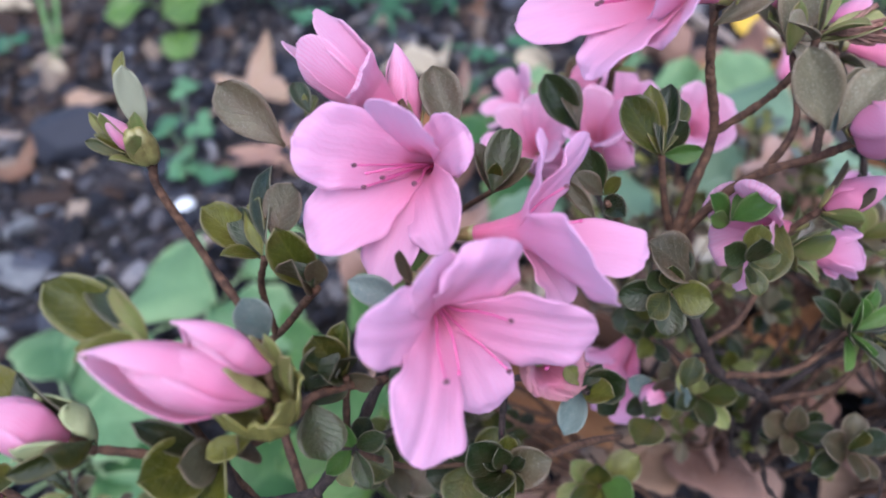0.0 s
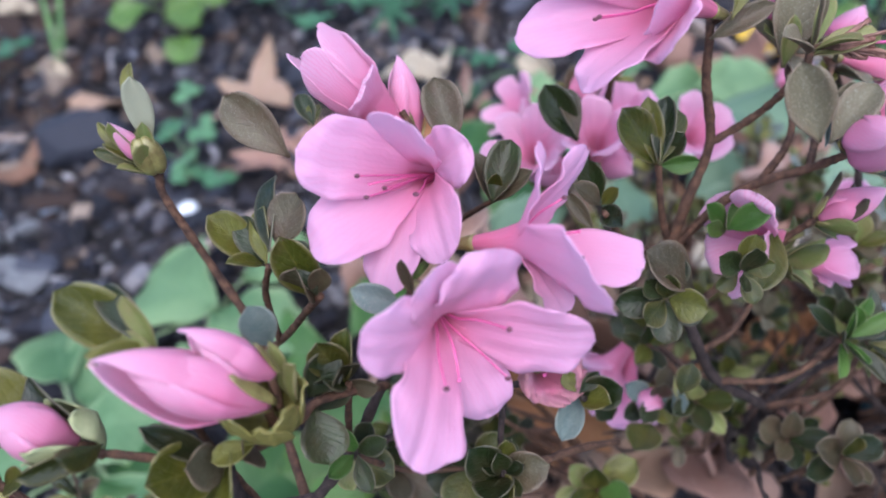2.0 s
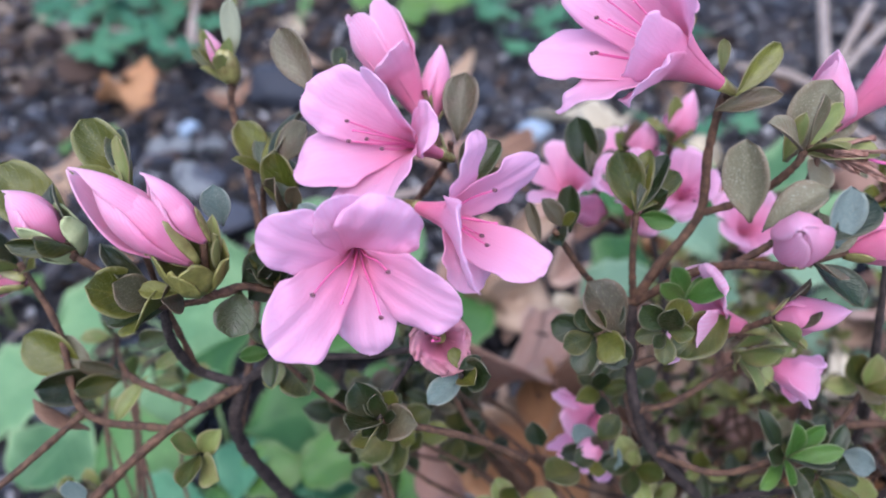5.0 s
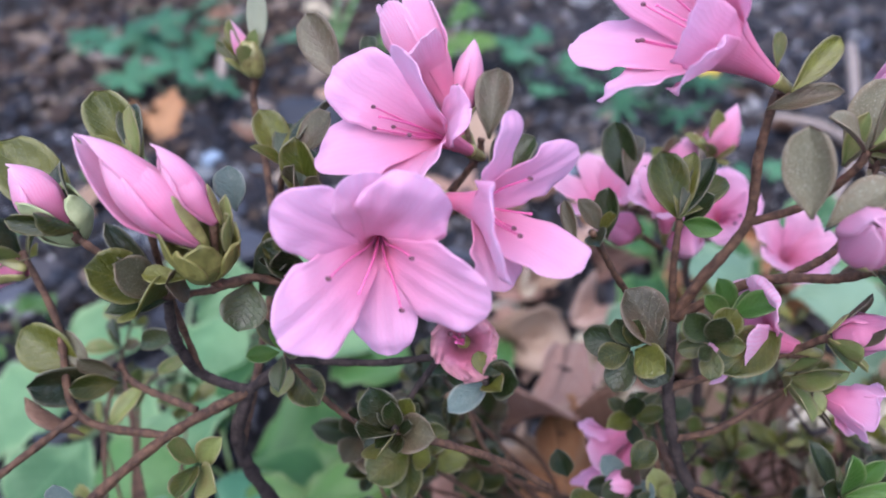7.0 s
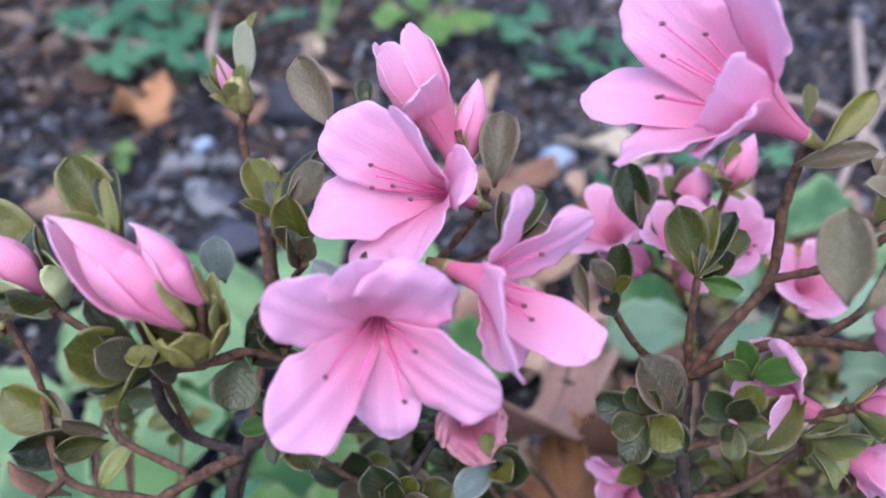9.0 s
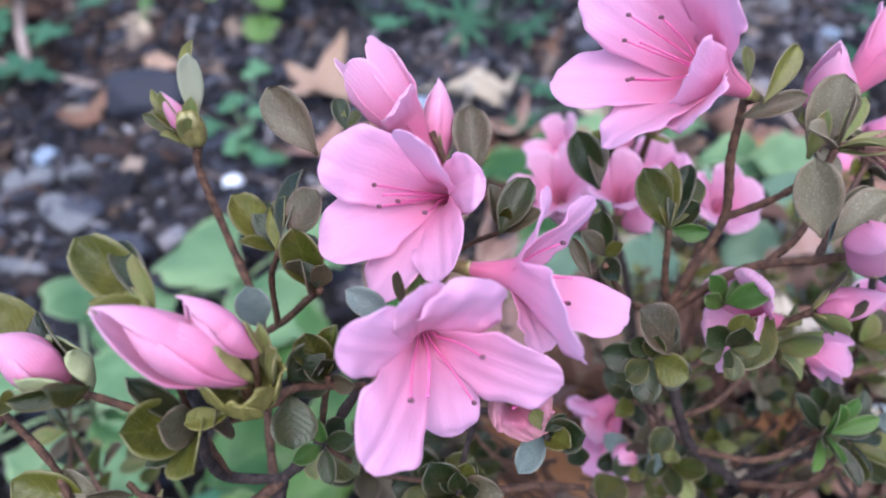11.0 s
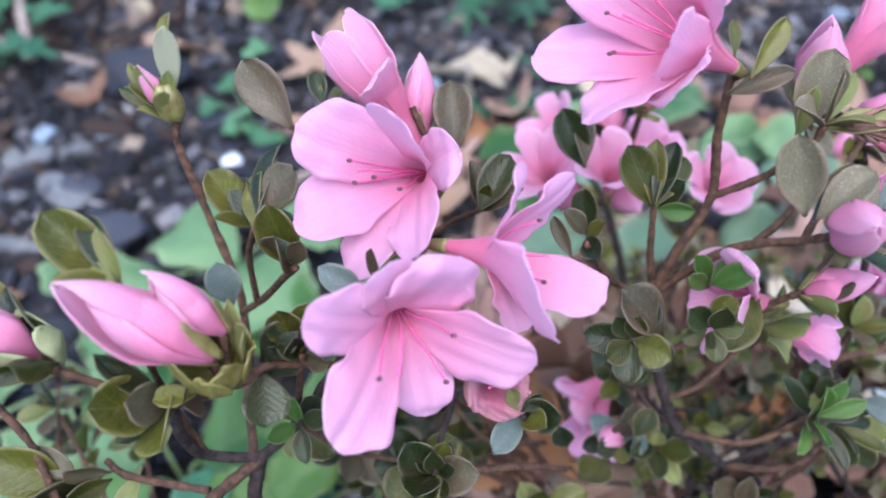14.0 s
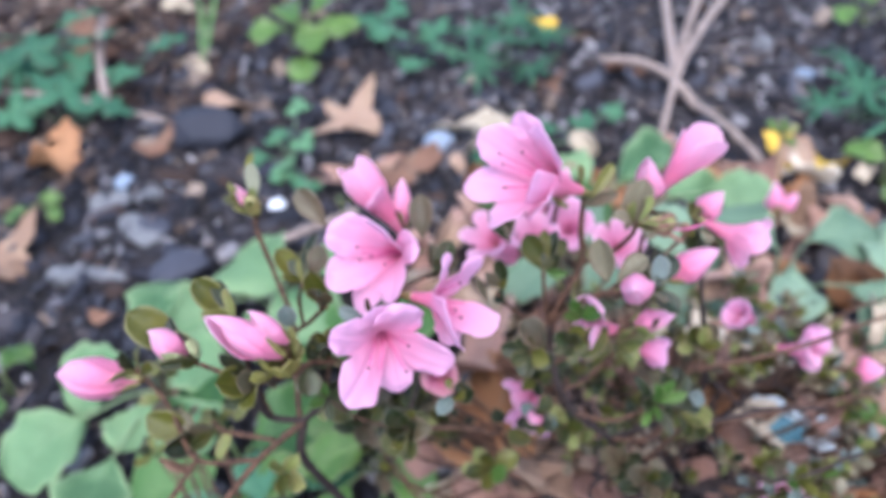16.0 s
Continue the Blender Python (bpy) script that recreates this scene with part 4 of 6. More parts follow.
rosette_plant("broad_leaved_plant", (0.06, 0.24), [(-0.03, 0.03, 0.09, 0.07, 0.36), (0.04, 0.02, 0.10, 0.07, 0.36), (0.0, -0.03, 0.09, 0.06, 0.38), (-0.06, -0.02, 0.07, 0.06, 0.38), (0.06, -0.04, 0.08, 0.06, 0.38)], GROUND_DULL, "plant with pale green leaves close behind the shrub", 21)
rosette_plant("broad_leaved_plant", (0.20, 0.26), [(-0.03, 0.03, 0.08, 0.07, 0.36), (0.04, 0.02, 0.09, 0.07, 0.36), (0.0, -0.04, 0.08, 0.06, 0.38), (0.07, -0.03, 0.07, 0.06, 0.4), (-0.06, -0.02, 0.07, 0.06, 0.38)], GROUND_DULL, "plant with pale green leaves behind the shrub", 22)
rosette_plant("broad_leaved_plant", (0.32, 0.25), [(-0.03, 0.02, 0.09, 0.075, 0.40), (0.04, 0.03, 0.08, 0.07, 0.40), (0.0, -0.04, 0.09, 0.07, 0.40), (-0.05, -0.05, 0.08, 0.06, 0.4), (0.05, -0.06, 0.07, 0.06, 0.4)], GROUND_DULL, "plant with broad pale green leaves beside the shrub", 23)
rosette_plant("broad_leaved_plant", (-0.01, 0.30), [(-0.03, 0.02, 0.06, 0.06, 0.40), (0.04, 0.02, 0.06, 0.06, 0.40), (0.0, -0.04, 0.06, 0.055, 0.40), (0.0, 0.06, 0.05, 0.05, 0.4)], GROUND_MID, "low green plant behind the shrub", 24)


def cut_grid(points, seed, n=8, m=92, star=False):
    """A palmate blade of unit radius: narrow-waisted lobes, each with three blunt teeth, and a gap at the stalk."""
    rng = np.random.default_rng(seed)
    ph = rng.uniform(0, 6.28, 2)
    long = rng.uniform(0.8, 1.1, points)
    grid, uv = np.zeros((n, m, 3)), np.zeros((n, m, 2))
    for j in range(m):
        s = j / (m - 1) * points
        k, w = min(int(s), points - 1), s - min(int(s), points - 1)
        a = 0.35 + (2 * math.pi - 0.7) * j / (m - 1)
        lobe = math.sin(math.pi * w) ** 0.55
        rim = long[k] * (0.30 + 0.66 * lobe * (0.90 + 0.13 * math.cos(6 * math.pi * (w - 0.5))))
        if star:
            rim = long[k] * (0.16 + 0.84 * (1 - abs(2 * w - 1)) ** 1.5)
        for i, q in enumerate(np.linspace(0.02, 1, n)):
            r = q * rim
            z = 0.16 * r * r * math.sin(2 * a + ph[0]) - 0.14 * r * r + 0.06 * q * lobe * math.cos(2 * math.pi * (w - 0.5))
            grid[i, j] = (r * math.cos(a), r * math.sin(a), z)
            uv[i, j] = (q, w)
    return grid, uv


def palmate_plant(name, at, leaves, mat, label, seed, points=7, star=False):
    """A low plant whose deeply cut leaves stand on thin stalks: offset x, y, height and radius of each."""
    base = (at[0], at[1], ground_height(*at))
    head = thing(name, base, label, "plant", "plants on the bed")
    rng = np.random.default_rng(seed)
    for k, (dx, dy, h, r) in enumerate(leaves):
        grid, uv = cut_grid(points, seed * 17 + k, star=star)
        r *= 1.15 if star else 0.86
        v, f, uu = shell(grid, uv, 0.02)
        c = Vector((at[0] + dx, at[1] + dy, base[2] + h))
        m = Matrix.Translation(c) @ Euler((rng.uniform(-0.5, 0.1), rng.uniform(-0.3, 0.3), rng.uniform(0, 6.28))).to_matrix().to_4x4() @ Matrix.Scale(r, 4)
        part("leaf", mesh_of("leaf", v, f, mat, uu), head, "", m)
        part("stalk", mesh_of("stalk", *tube([base, (Vector(base) + c) / 2 + Vector((0, 0, 0.2 * h)), c], 0.0012, 0.0008, 8, 5), mat), head)
    return head


palmate_plant("cranesbill_plant", (-0.09, 0.655), [(0.0, 0.0, 0.045, 0.045), (-0.05, 0.03, 0.04, 0.04), (0.045, 0.03, 0.04, 0.042), (-0.03, -0.05, 0.035, 0.04), (0.04, -0.04, 0.03, 0.036), (0.0, 0.07, 0.04, 0.04), (-0.08, -0.01, 0.03, 0.035)], GROUND_DEEP, "low plant with narrow-fingered blue-green leaves", 1, 8, True)
palmate_plant("cranesbill_plant", (-0.245, 0.66), [(0.0, 0.0, 0.045, 0.040), (-0.045, 0.03, 0.04, 0.035), (0.05, 0.02, 0.04, 0.035), (0.04, -0.05, 0.03, 0.03), (-0.02, 0.07, 0.04, 0.035)], GROUND_DEEP, "low plant with cut green leaves", 2, 5)
palmate_plant("cranesbill_plant", (-0.62, 0.46), [(0.0, 0.0, 0.05, 0.05), (-0.06, -0.03, 0.045, 0.048), (0.06, -0.005, 0.045, 0.042), (-0.03, 0.07, 0.05, 0.045), (-0.11, 0.05, 0.05, 0.05), (0.03, 0.08, 0.04, 0.04), (0.05, 0.16, 0.04, 0.04)], GROUND_DEEP, "low plant with lobed dark green leaves", 3, 5)
palmate_plant("cranesbill_plant", (-0.70, 0.52), [(0.0, 0.0, 0.07, 0.055), (-0.06, 0.05, 0.06, 0.05), (0.05, 0.06, 0.06, 0.05), (-0.03, -0.07, 0.06, 0.05), (0.06, -0.04, 0.05, 0.045), (0.0, 0.12, 0.06, 0.05), (-0.10, -0.02, 0.05, 0.05)], GROUND_DEEP, "dark green clump of lobed leaves at the bed's edge", 13, 5)
palmate_plant("cranesbill_plant", (0.32, 0.57), [(0.0, 0.0, 0.05, 0.045), (0.05, 0.02, 0.05, 0.045), (-0.04, -0.03, 0.045, 0.04), (0.02, -0.06, 0.05, 0.04), (0.07, -0.05, 0.04, 0.045), (0.0, 0.07, 0.04, 0.04)], GROUND_DEEP, "low plant with narrow-fingered blue-green leaves", 4, 8, True)
palmate_plant("clover_plant", (-0.310, 0.415), [(-0.022, 0.022, 0.03, 0.024), (0.015, 0.015, 0.03, 0.022), (0.010, -0.027, 0.03, 0.023), (0.042, -0.052, 0.025, 0.023), (0.009, -0.042, 0.025, 0.022), (-0.017, 0.085, 0.03, 0.024), (-0.030, -0.012, 0.025, 0.018)], GROUND_CLOVER, "small clover with round green leaflets", 5, 3)
palmate_plant("clover_plant", (0.02, 0.50), [(0.0, 0.0, 0.03, 0.022), (0.03, 0.02, 0.03, 0.02), (-0.04, -0.02, 0.03, 0.022), (-0.07, 0.0, 0.03, 0.02), (-0.10, -0.09, 0.03, 0.022), (-0.06, -0.07, 0.03, 0.022)], GROUND_DEEP, "small lobed green plant on the soil", 6, 5)
rosette_plant("lime_leaved_plant", (-0.365, 0.640), [(-0.035, 0.045, 0.06, 0.085, 0.30), (0.015, 0.060, 0.07, 0.080, 0.28), (0.010, -0.010, 0.05, 0.070, 0.40), (0.040, 0.020, 0.05, 0.065, 0.34), (-0.050, 0.000, 0.05, 0.060, 0.34), (0.020, -0.060, 0.035, 0.055, 0.40)], LEAF_FRESH, "plant with pointed lime green leaves", 7)
rosette_plant("lime_leaved_plant", (0.33, 0.46), [(-0.02, 0.01, 0.04, 0.045, 0.36), (0.02, 0.01, 0.045, 0.045, 0.36), (0.05, -0.03, 0.04, 0.04, 0.36), (0.0, -0.04, 0.03, 0.04, 0.36)], LEAF_FRESH, "small plant with lime green leaves", 8)
rosette_plant("lime_leaved_plant", (-0.56, 0.31), [(0.0, 0.0, 0.02, 0.03, 0.3), (0.02, -0.02, 0.02, 0.03, 0.3), (-0.02, -0.03, 0.02, 0.03, 0.3)], LEAF_FRESH, "small seedling with bright green leaves", 9)
rosette_plant("lime_leaved_plant", (-0.44, 0.07), [(0.0, 0.02, 0.03, 0.035, 0.4), (0.01, -0.03, 0.025, 0.035, 0.4)], LEAF_FRESH, "small seedling with bright green leaves", 10)
rosette_plant("lime_leaved_plant", (0.37, 0.80), [(0.0, 0.02, 0.04, 0.05, 0.4), (0.04, -0.03, 0.035, 0.045, 0.4), (-0.03, -0.02, 0.035, 0.04, 0.4)], LEAF_FRESH, "small plant with green leaves", 11)


def grass_blade(points, width, seed):
    line = along(points, 12)
    grid, uv = np.zeros((12, 3, 3)), np.zeros((12, 3, 2))
    for i in range(12):
        w = width * (1 - (i / 11) ** 2) + 0.0002
        for j, s in enumerate((-1, 0, 1)):
            grid[i, j] = line[i] + np.array((w * s, 0, -0.3 * w * (1 - abs(s))))
            uv[i, j] = (i / 11, j / 2)
    v, f, uu = shell(grid, uv, 0.0004)
    return tagged(new("grass_blade", mesh_of("grass_blade", v, f, GRASS, uu)), "single arching green grass blade", "grass", "grass blades")


grass_blade([(-0.52, 0.62, 0.0), (-0.535, 0.68, 0.05), (-0.58, 0.76, 0.06)], 0.003, 1)
grass_blade([(-0.52, 0.63, 0.0), (-0.525, 0.72, 0.06), (-0.54, 0.80, 0.05)], 0.003, 2)
grass_blade([(-0.55, 0.20, 0.0), (-0.54, 0.17, 0.03), (-0.52, 0.12, 0.02)], 0.0025, 3)
grass_blade([(-0.44, 0.10, 0.0), (-0.445, 0.09, 0.03), (-0.47, 0.05, 0.03)], 0.0025, 4)


# ---- the azalea ----
SHRUB = thing("azalea_shrub", (0.05, 0.03, 0.0), "small azalea shrub with pink flowers, buds and small olive leaves", "shrub")


def branch(points, r0, r1, seed=1, mat=None, n=22):
    me = mesh_of("branch", *tube(points, 0.88 * r0, 0.95 * r1, 2 * n, 9, 0.11, seed), mat or BARK)
    return part("branch", me, SHRUB)


# stems from the ground
branch([(0.070, 0.030, -0.01), (0.078, 0.020, 0.09), (0.064, -0.002, 0.17), (0.0597, -0.0093, 0.197), (0.0420, -0.0115, 0.2185), (0.0345, -0.012, 0.236), (0.030, -0.008, 0.250), (0.0265, 0.003, 0.264)], 0.0021, 0.0015, 1, n=40)
branch([(-0.050, -0.020, -0.01), (-0.062, -0.035, 0.09), (-0.070, -0.052, 0.18), (-0.0744, -0.060, 0.229), (-0.0715, -0.0542, 0.2493)], 0.0028, 0.0018, 2, n=34)
branch([(0.060, 0.040, -0.01), (0.12, 0.07, 0.08), (0.16, 0.09, 0.14)], 0.0038, 0.0018, 3, n=30)
branch([(0.050, 0.040, -0.01), (0.04, 0.10, 0.12), (0.02, 0.12, 0.19), (0.0, 0.135, 0.205)], 0.0030, 0.0012, 4, n=26)
# the right-hand fork
branch([(0.0265, 0.003, 0.264), (0.031, 0.009, 0.275), (0.038, 0.0175, 0.289), (0.0365, 0.0225, 0.305), (0.0365, 0.0250, 0.3172), (0.037, 0.029, 0.3205)], 0.0017, 0.0010, 5, TWIG)
branch([(0.038, 0.0175, 0.289), (0.0496, 0.0176, 0.2976), (0.0562, 0.0150, 0.3098), (0.058, 0.0165, 0.3148)], 0.0012, 0.0009, 6, TWIG)
branch([(0.0265, 0.003, 0.264), (0.024, 0.006, 0.277), (0.0226, 0.0085, 0.2913)], 0.0012, 0.0009, 7, TWIG)
branch([(0.0265, 0.003, 0.264), (0.015, -0.001, 0.272), (0.0056, -0.0112, 0.296)], 0.0012, 0.0008, 8, TWIG)
branch([(0.0265, 0.003, 0.264), (0.040, 0.007, 0.277), (0.0497, 0.0086, 0.2817), (0.0600, 0.006, 0.287), (0.0659, 0.0010, 0.2952)], 0.0015, 0.0011, 9, TWIG)
branch([(0.030, -0.008, 0.250), (0.0412, -0.003, 0.2560), (0.0548, 0.0005, 0.2660), (0.0620, -0.0009, 0.2756)], 0.0013, 0.0009, 10, TWIG)
branch([(0.0345, -0.012, 0.236), (0.045, -0.008, 0.242), (0.0601, 0.0105, 0.2473)], 0.0012, 0.0009, 11, TWIG)
branch([(0.0420, -0.0115, 0.2185), (0.060, -0.015, 0.223), (0.0760, -0.0100, 0.233)], 0.0012, 0.0009, 12, TWIG)
branch([(0.0597, -0.0093, 0.197), (0.078, -0.012, 0.208), (0.0868, -0.005, 0.223)], 0.0014, 0.0009, 13, TWIG)
branch([(0.0597, -0.0093, 0.197), (0.085, 0.004, 0.199), (0.110, 0.006, 0.204), (0.135, 0.020, 0.198), (0.165, 0.03, 0.19)], 0.0014, 0.0009, 14)
branch([(0.0420, -0.0115, 0.2185), (0.034, 0.0, 0.212), (0.0272, 0.020, 0.205)], 0.0011, 0.0008, 15, TWIG)
branch([(0.0497, 0.0086, 0.2817), (0.060, 0.02, 0.288), (0.0647, 0.045, 0.298)], 0.0012, 0.0009, 16, TWIG)
branch([(0.0600, 0.006, 0.287), (0.072, 0.03, 0.285), (0.0895, 0.0645, 0.277)], 0.0012, 0.0009, 17, TWIG)
branch([(0.10, 0.055, 0.06), (0.11, 0.05, 0.17), (0.095, 0.04, 0.25), (0.0895, 0.0645, 0.277)], 0.0020, 0.0009, 18)
branch([(0.02, 0.12, 0.19), (0.020, 0.09, 0.235), (0.011, 0.075, 0.2615)], 0.0011, 0.0008, 19, TWIG)
branch([(0.020, 0.09, 0.235), (0.023, 0.077, 0.2727)], 0.0010, 0.0008, 20, TWIG)
branch([(0.16, 0.09, 0.14), (0.15, 0.085, 0.165), (0.135, 0.095, 0.185)], 0.0014, 0.0008, 21, TWIG)
branch([(0.16, 0.09, 0.14), (0.18, 0.09, 0.15), (0.205, 0.084, 0.155)], 0.0013, 0.0008, 22, TWIG)
branch([(0.16, 0.09, 0.14), (0.20, 0.13, 0.155), (0.26, 0.15, 0.17)], 0.0014, 0.0008, 23, TWIG)
branch([(0.15, 0.20, -0.01), (0.165, 0.23, 0.03), (0.1843, 0.2718, 0.0635), (0.190, 0.31, 0.10), (0.1907, 0.3449, 0.1336)], 0.0022, 0.0018, 24, STEM_TAN)
branch([(0.10, 0.040, 0.195), (0.15, 0.055, 0.205), (0.20, 0.085, 0.205), (0.26, 0.120, 0.195)], 0.0016, 0.0008, 50, TWIG)
branch([(0.09, 0.020, 0.165), (0.14, 0.030, 0.180), (0.20, 0.060, 0.170)], 0.0016, 0.0008, 51, TWIG)
branch([(0.12, 0.000, 0.150), (0.17, 0.010, 0.140), (0.23, 0.040, 0.125)], 0.0015, 0.0008, 52, TWIG)
# the left-hand fork
branch([(-0.0715, -0.0542, 0.2493), (-0.0832, -0.0578, 0.2544), (-0.0830, -0.0620, 0.2710), (-0.0795, -0.0630, 0.2870)], 0.0017, 0.0012, 25)
branch([(-0.0795, -0.0630, 0.2870), (-0.0860, -0.0640, 0.2900), (-0.0927, -0.0646, 0.2943), (-0.0995, -0.0655, 0.2990)], 0.0011, 0.0009, 92, TWIG, 14)
branch([(-0.0795, -0.0630, 0.2870), (-0.0680, -0.0600, 0.2905), (-0.0600, -0.0530, 0.2915), (-0.0480, -0.0430, 0.2800)], 0.0010, 0.0010, 93, TWIG, 18)
branch([(-0.0620, -0.0545, 0.2915), (-0.0650, -0.0600, 0.2935), (-0.0665, -0.0615, 0.2985)], 0.0013, 0.0012, 94, TWIG, 10)
branch([(-0.0715, -0.0542, 0.2493), (-0.0879, -0.0707, 0.2404), (-0.1028, -0.0912, 0.2265), (-0.115, -0.11, 0.21)], 0.0018, 0.0013, 26, TWIG)
branch([(-0.0832, -0.0630, 0.2450), (-0.1062, -0.062, 0.2440), (-0.113, -0.0600, 0.2470)], 0.0012, 0.0009, 27, TWIG)
branch([(-0.0879, -0.0707, 0.2404), (-0.1136, -0.0763, 0.2426), (-0.1250, -0.0650, 0.262), (-0.1383, -0.0583, 0.2787)], 0.0013, 0.0009, 28, TWIG)
branch([(-0.1136, -0.0763, 0.2426), (-0.1194, -0.103, 0.2406), (-0.13, -0.12, 0.235)], 0.0012, 0.0009, 29, TWIG)
branch([(-0.0715, -0.0542, 0.2493), (-0.0609, -0.0488, 0.2604), (-0.0514, -0.0420, 0.2750), (-0.040, -0.0310, 0.290), (-0.034, -0.0290, 0.298)], 0.0017, 0.0011, 30)
branch([(-0.0609, -0.0488, 0.2604), (-0.0373, -0.0422, 0.2632), (-0.0219, -0.038, 0.2676), (-0.008, -0.044, 0.274), (-0.0045, -0.050, 0.2785)], 0.0011, 0.0008, 31)
branch([(-0.0219, -0.038, 0.2676), (-0.024, -0.050, 0.2640), (-0.0241, -0.0582, 0.2613)], 0.0009, 0.0008, 32)
branch([(-0.0744, -0.060, 0.229), (-0.085, -0.030, 0.245), (-0.0870, -0.0160, 0.266), (-0.0985, -0.0005, 0.2821), (-0.1055, 0.0075, 0.300), (-0.1055, 0.0105, 0.306)], 0.0015, 0.0011, 33, TWIG)
branch([(-0.0870, -0.0180, 0.262), (-0.0760, -0.0220, 0.275), (-0.066, -0.0270, 0.290), (-0.0607, -0.0290, 0.2970)], 0.0011, 0.0009, 34, TWIG)
branch([(-0.0790, -0.0210, 0.272), (-0.0770, -0.0210, 0.290), (-0.0722, -0.0229, 0.3020)], 0.0010, 0.0008, 35, TWIG)
branch([(-0.0832, -0.0578, 0.2544), (-0.0840, -0.0590, 0.290), (-0.0800, -0.0595, 0.3210)], 0.0010, 0.0008, 37, TWIG)
branch([(-0.0609, -0.0488, 0.2604), (-0.0580, -0.0480, 0.275), (-0.0543, -0.0487, 0.2905)], 0.0010, 0.0008, 38, TWIG)
branch([(-0.0514, -0.0420, 0.2750), (-0.040, -0.010, 0.285), (-0.031, 0.004, 0.298), (-0.0300, 0.0065, 0.304)], 0.0012, 0.0009, 39, TWIG)
branch([(-0.040, -0.010, 0.285), (-0.030, 0.000, 0.287), (-0.0204, -0.0060, 0.2990)], 0.0009, 0.0007, 40, TWIG)
branch([(-0.031, 0.004, 0.296), (-0.0350, 0.008, 0.305), (-0.0400, 0.012, 0.3150)], 0.0009, 0.0008, 41, TWIG)

# open flowers
A_AT, A_AXIS = (-0.0303, 0.0032, 0.3010), (-0.30, -0.70, 0.64)
flower(A_AT, A_AXIS, lobes_to(A_AT, A_AXIS, [(-0.0605, -0.0150, 0.3290, 0.0092), (-0.0620, -0.0265, 0.3095, 0.0090), (-0.0466, -0.0332, 0.3000, 0.0074), (-0.0302, -0.0345, 0.3108, 0.0078), (-0.0242, -0.0165, 0.3260, 0.0070), (-0.0372, -0.0205, 0.3375, 0.0074)]), 0.0172, 0.0085, 21, [(-0.031, 0.008, 0.299)], sweep=115, fan=30, throw=0.012, label="fully open pink flower facing outwards", mouth=0.0034, anthers=[(-0.0482, -0.0160, 0.3198), (-0.0456, -0.0236, 0.3066), (-0.0469, -0.0185, 0.3157), (-0.0430, -0.0162, 0.3157), (-0.0357, -0.0217, 0.3179)], ruffle=1.4)
B_AT, B_AXIS = (-0.0375, -0.0335, 0.3005), (0.42, -0.88, 0.22)
flower(B_AT, B_AXIS, lobes_to(B_AT, B_AXIS, [(-0.0384, -0.0745, 0.2980, 0.0088), (-0.0022, -0.0530, 0.3025, 0.0090), (-0.0257, -0.0566, 0.2830, 0.0074), (-0.0430, -0.0610, 0.3225, 0.0078), (-0.0310, -0.0500, 0.3250, 0.0066), (-0.0185, -0.0465, 0.3245, 0.0096)]), 0.0145, 0.0080, 22, [(-0.034, -0.029, 0.297)], sweep=150, fan=75, throw=0.011, label="large open pink flower with a rosy throat", mouth=0.0034, anthers=[(-0.0190, -0.0533, 0.3104), (-0.0311, -0.0643, 0.3095), (-0.0203, -0.0564, 0.2990)], ruffle=1.4)
C_AT, C_AXIS = (-0.0274, -0.0253, 0.3054), (0.93, -0.28, 0.24)
flower(C_AT, C_AXIS, lobes_to(C_AT, C_AXIS, [(-0.0082, -0.0255, 0.3310, 0.0056), (0.0012, -0.0130, 0.3178, 0.0066), (0.0118, -0.0365, 0.3032, 0.0072), (-0.0008, -0.0520, 0.3178, 0.0096), (-0.0057, -0.0373, 0.2940, 0.0064)]), 0.0140, 0.0065, 23, [(-0.034, -0.028, 0.299)], sweep=-110, fan=40, stamens=3, throw=0.004, label="open pink flower seen from its side", mouth=0.0038, anthers=[(-0.0053, -0.0255, 0.3160), (-0.0032, -0.0360, 0.3088), (-0.0066, -0.0305, 0.3061)], ruffle=1.4)
D_AT, D_AXIS = (0.0374, 0.0240, 0.3236), (-0.72, -0.42, 0.55)
flower(D_AT, D_AXIS, lobes_to(D_AT, D_AXIS, [(-0.0115, 0.0170, 0.3290, 0.0084), (0.0000, -0.0035, 0.3258, 0.0084), (0.0190, -0.0050, 0.3340, 0.0084), (-0.0050, 0.0235, 0.3510, 0.0092), (0.0085, 0.0265, 0.3585, 0.0080), (0.0190, 0.0140, 0.3600, 0.0086), (0.0150, -0.0010, 0.3440, 0.0078)]), 0.0210, 0.0080, 24, [(0.0368, 0.0275, 0.319)], sweep=105, fan=55, throw=0.013, label="open pink trumpet flower on a tall twig", mouth=0.0072, anthers=[(0.0061, 0.0097, 0.3346), (0.0070, 0.0100, 0.3348), (0.0120, 0.0187, 0.3454), (0.0043, 0.0117, 0.3492), (0.0047, 0.0173, 0.3401)], ruffle=1.4)
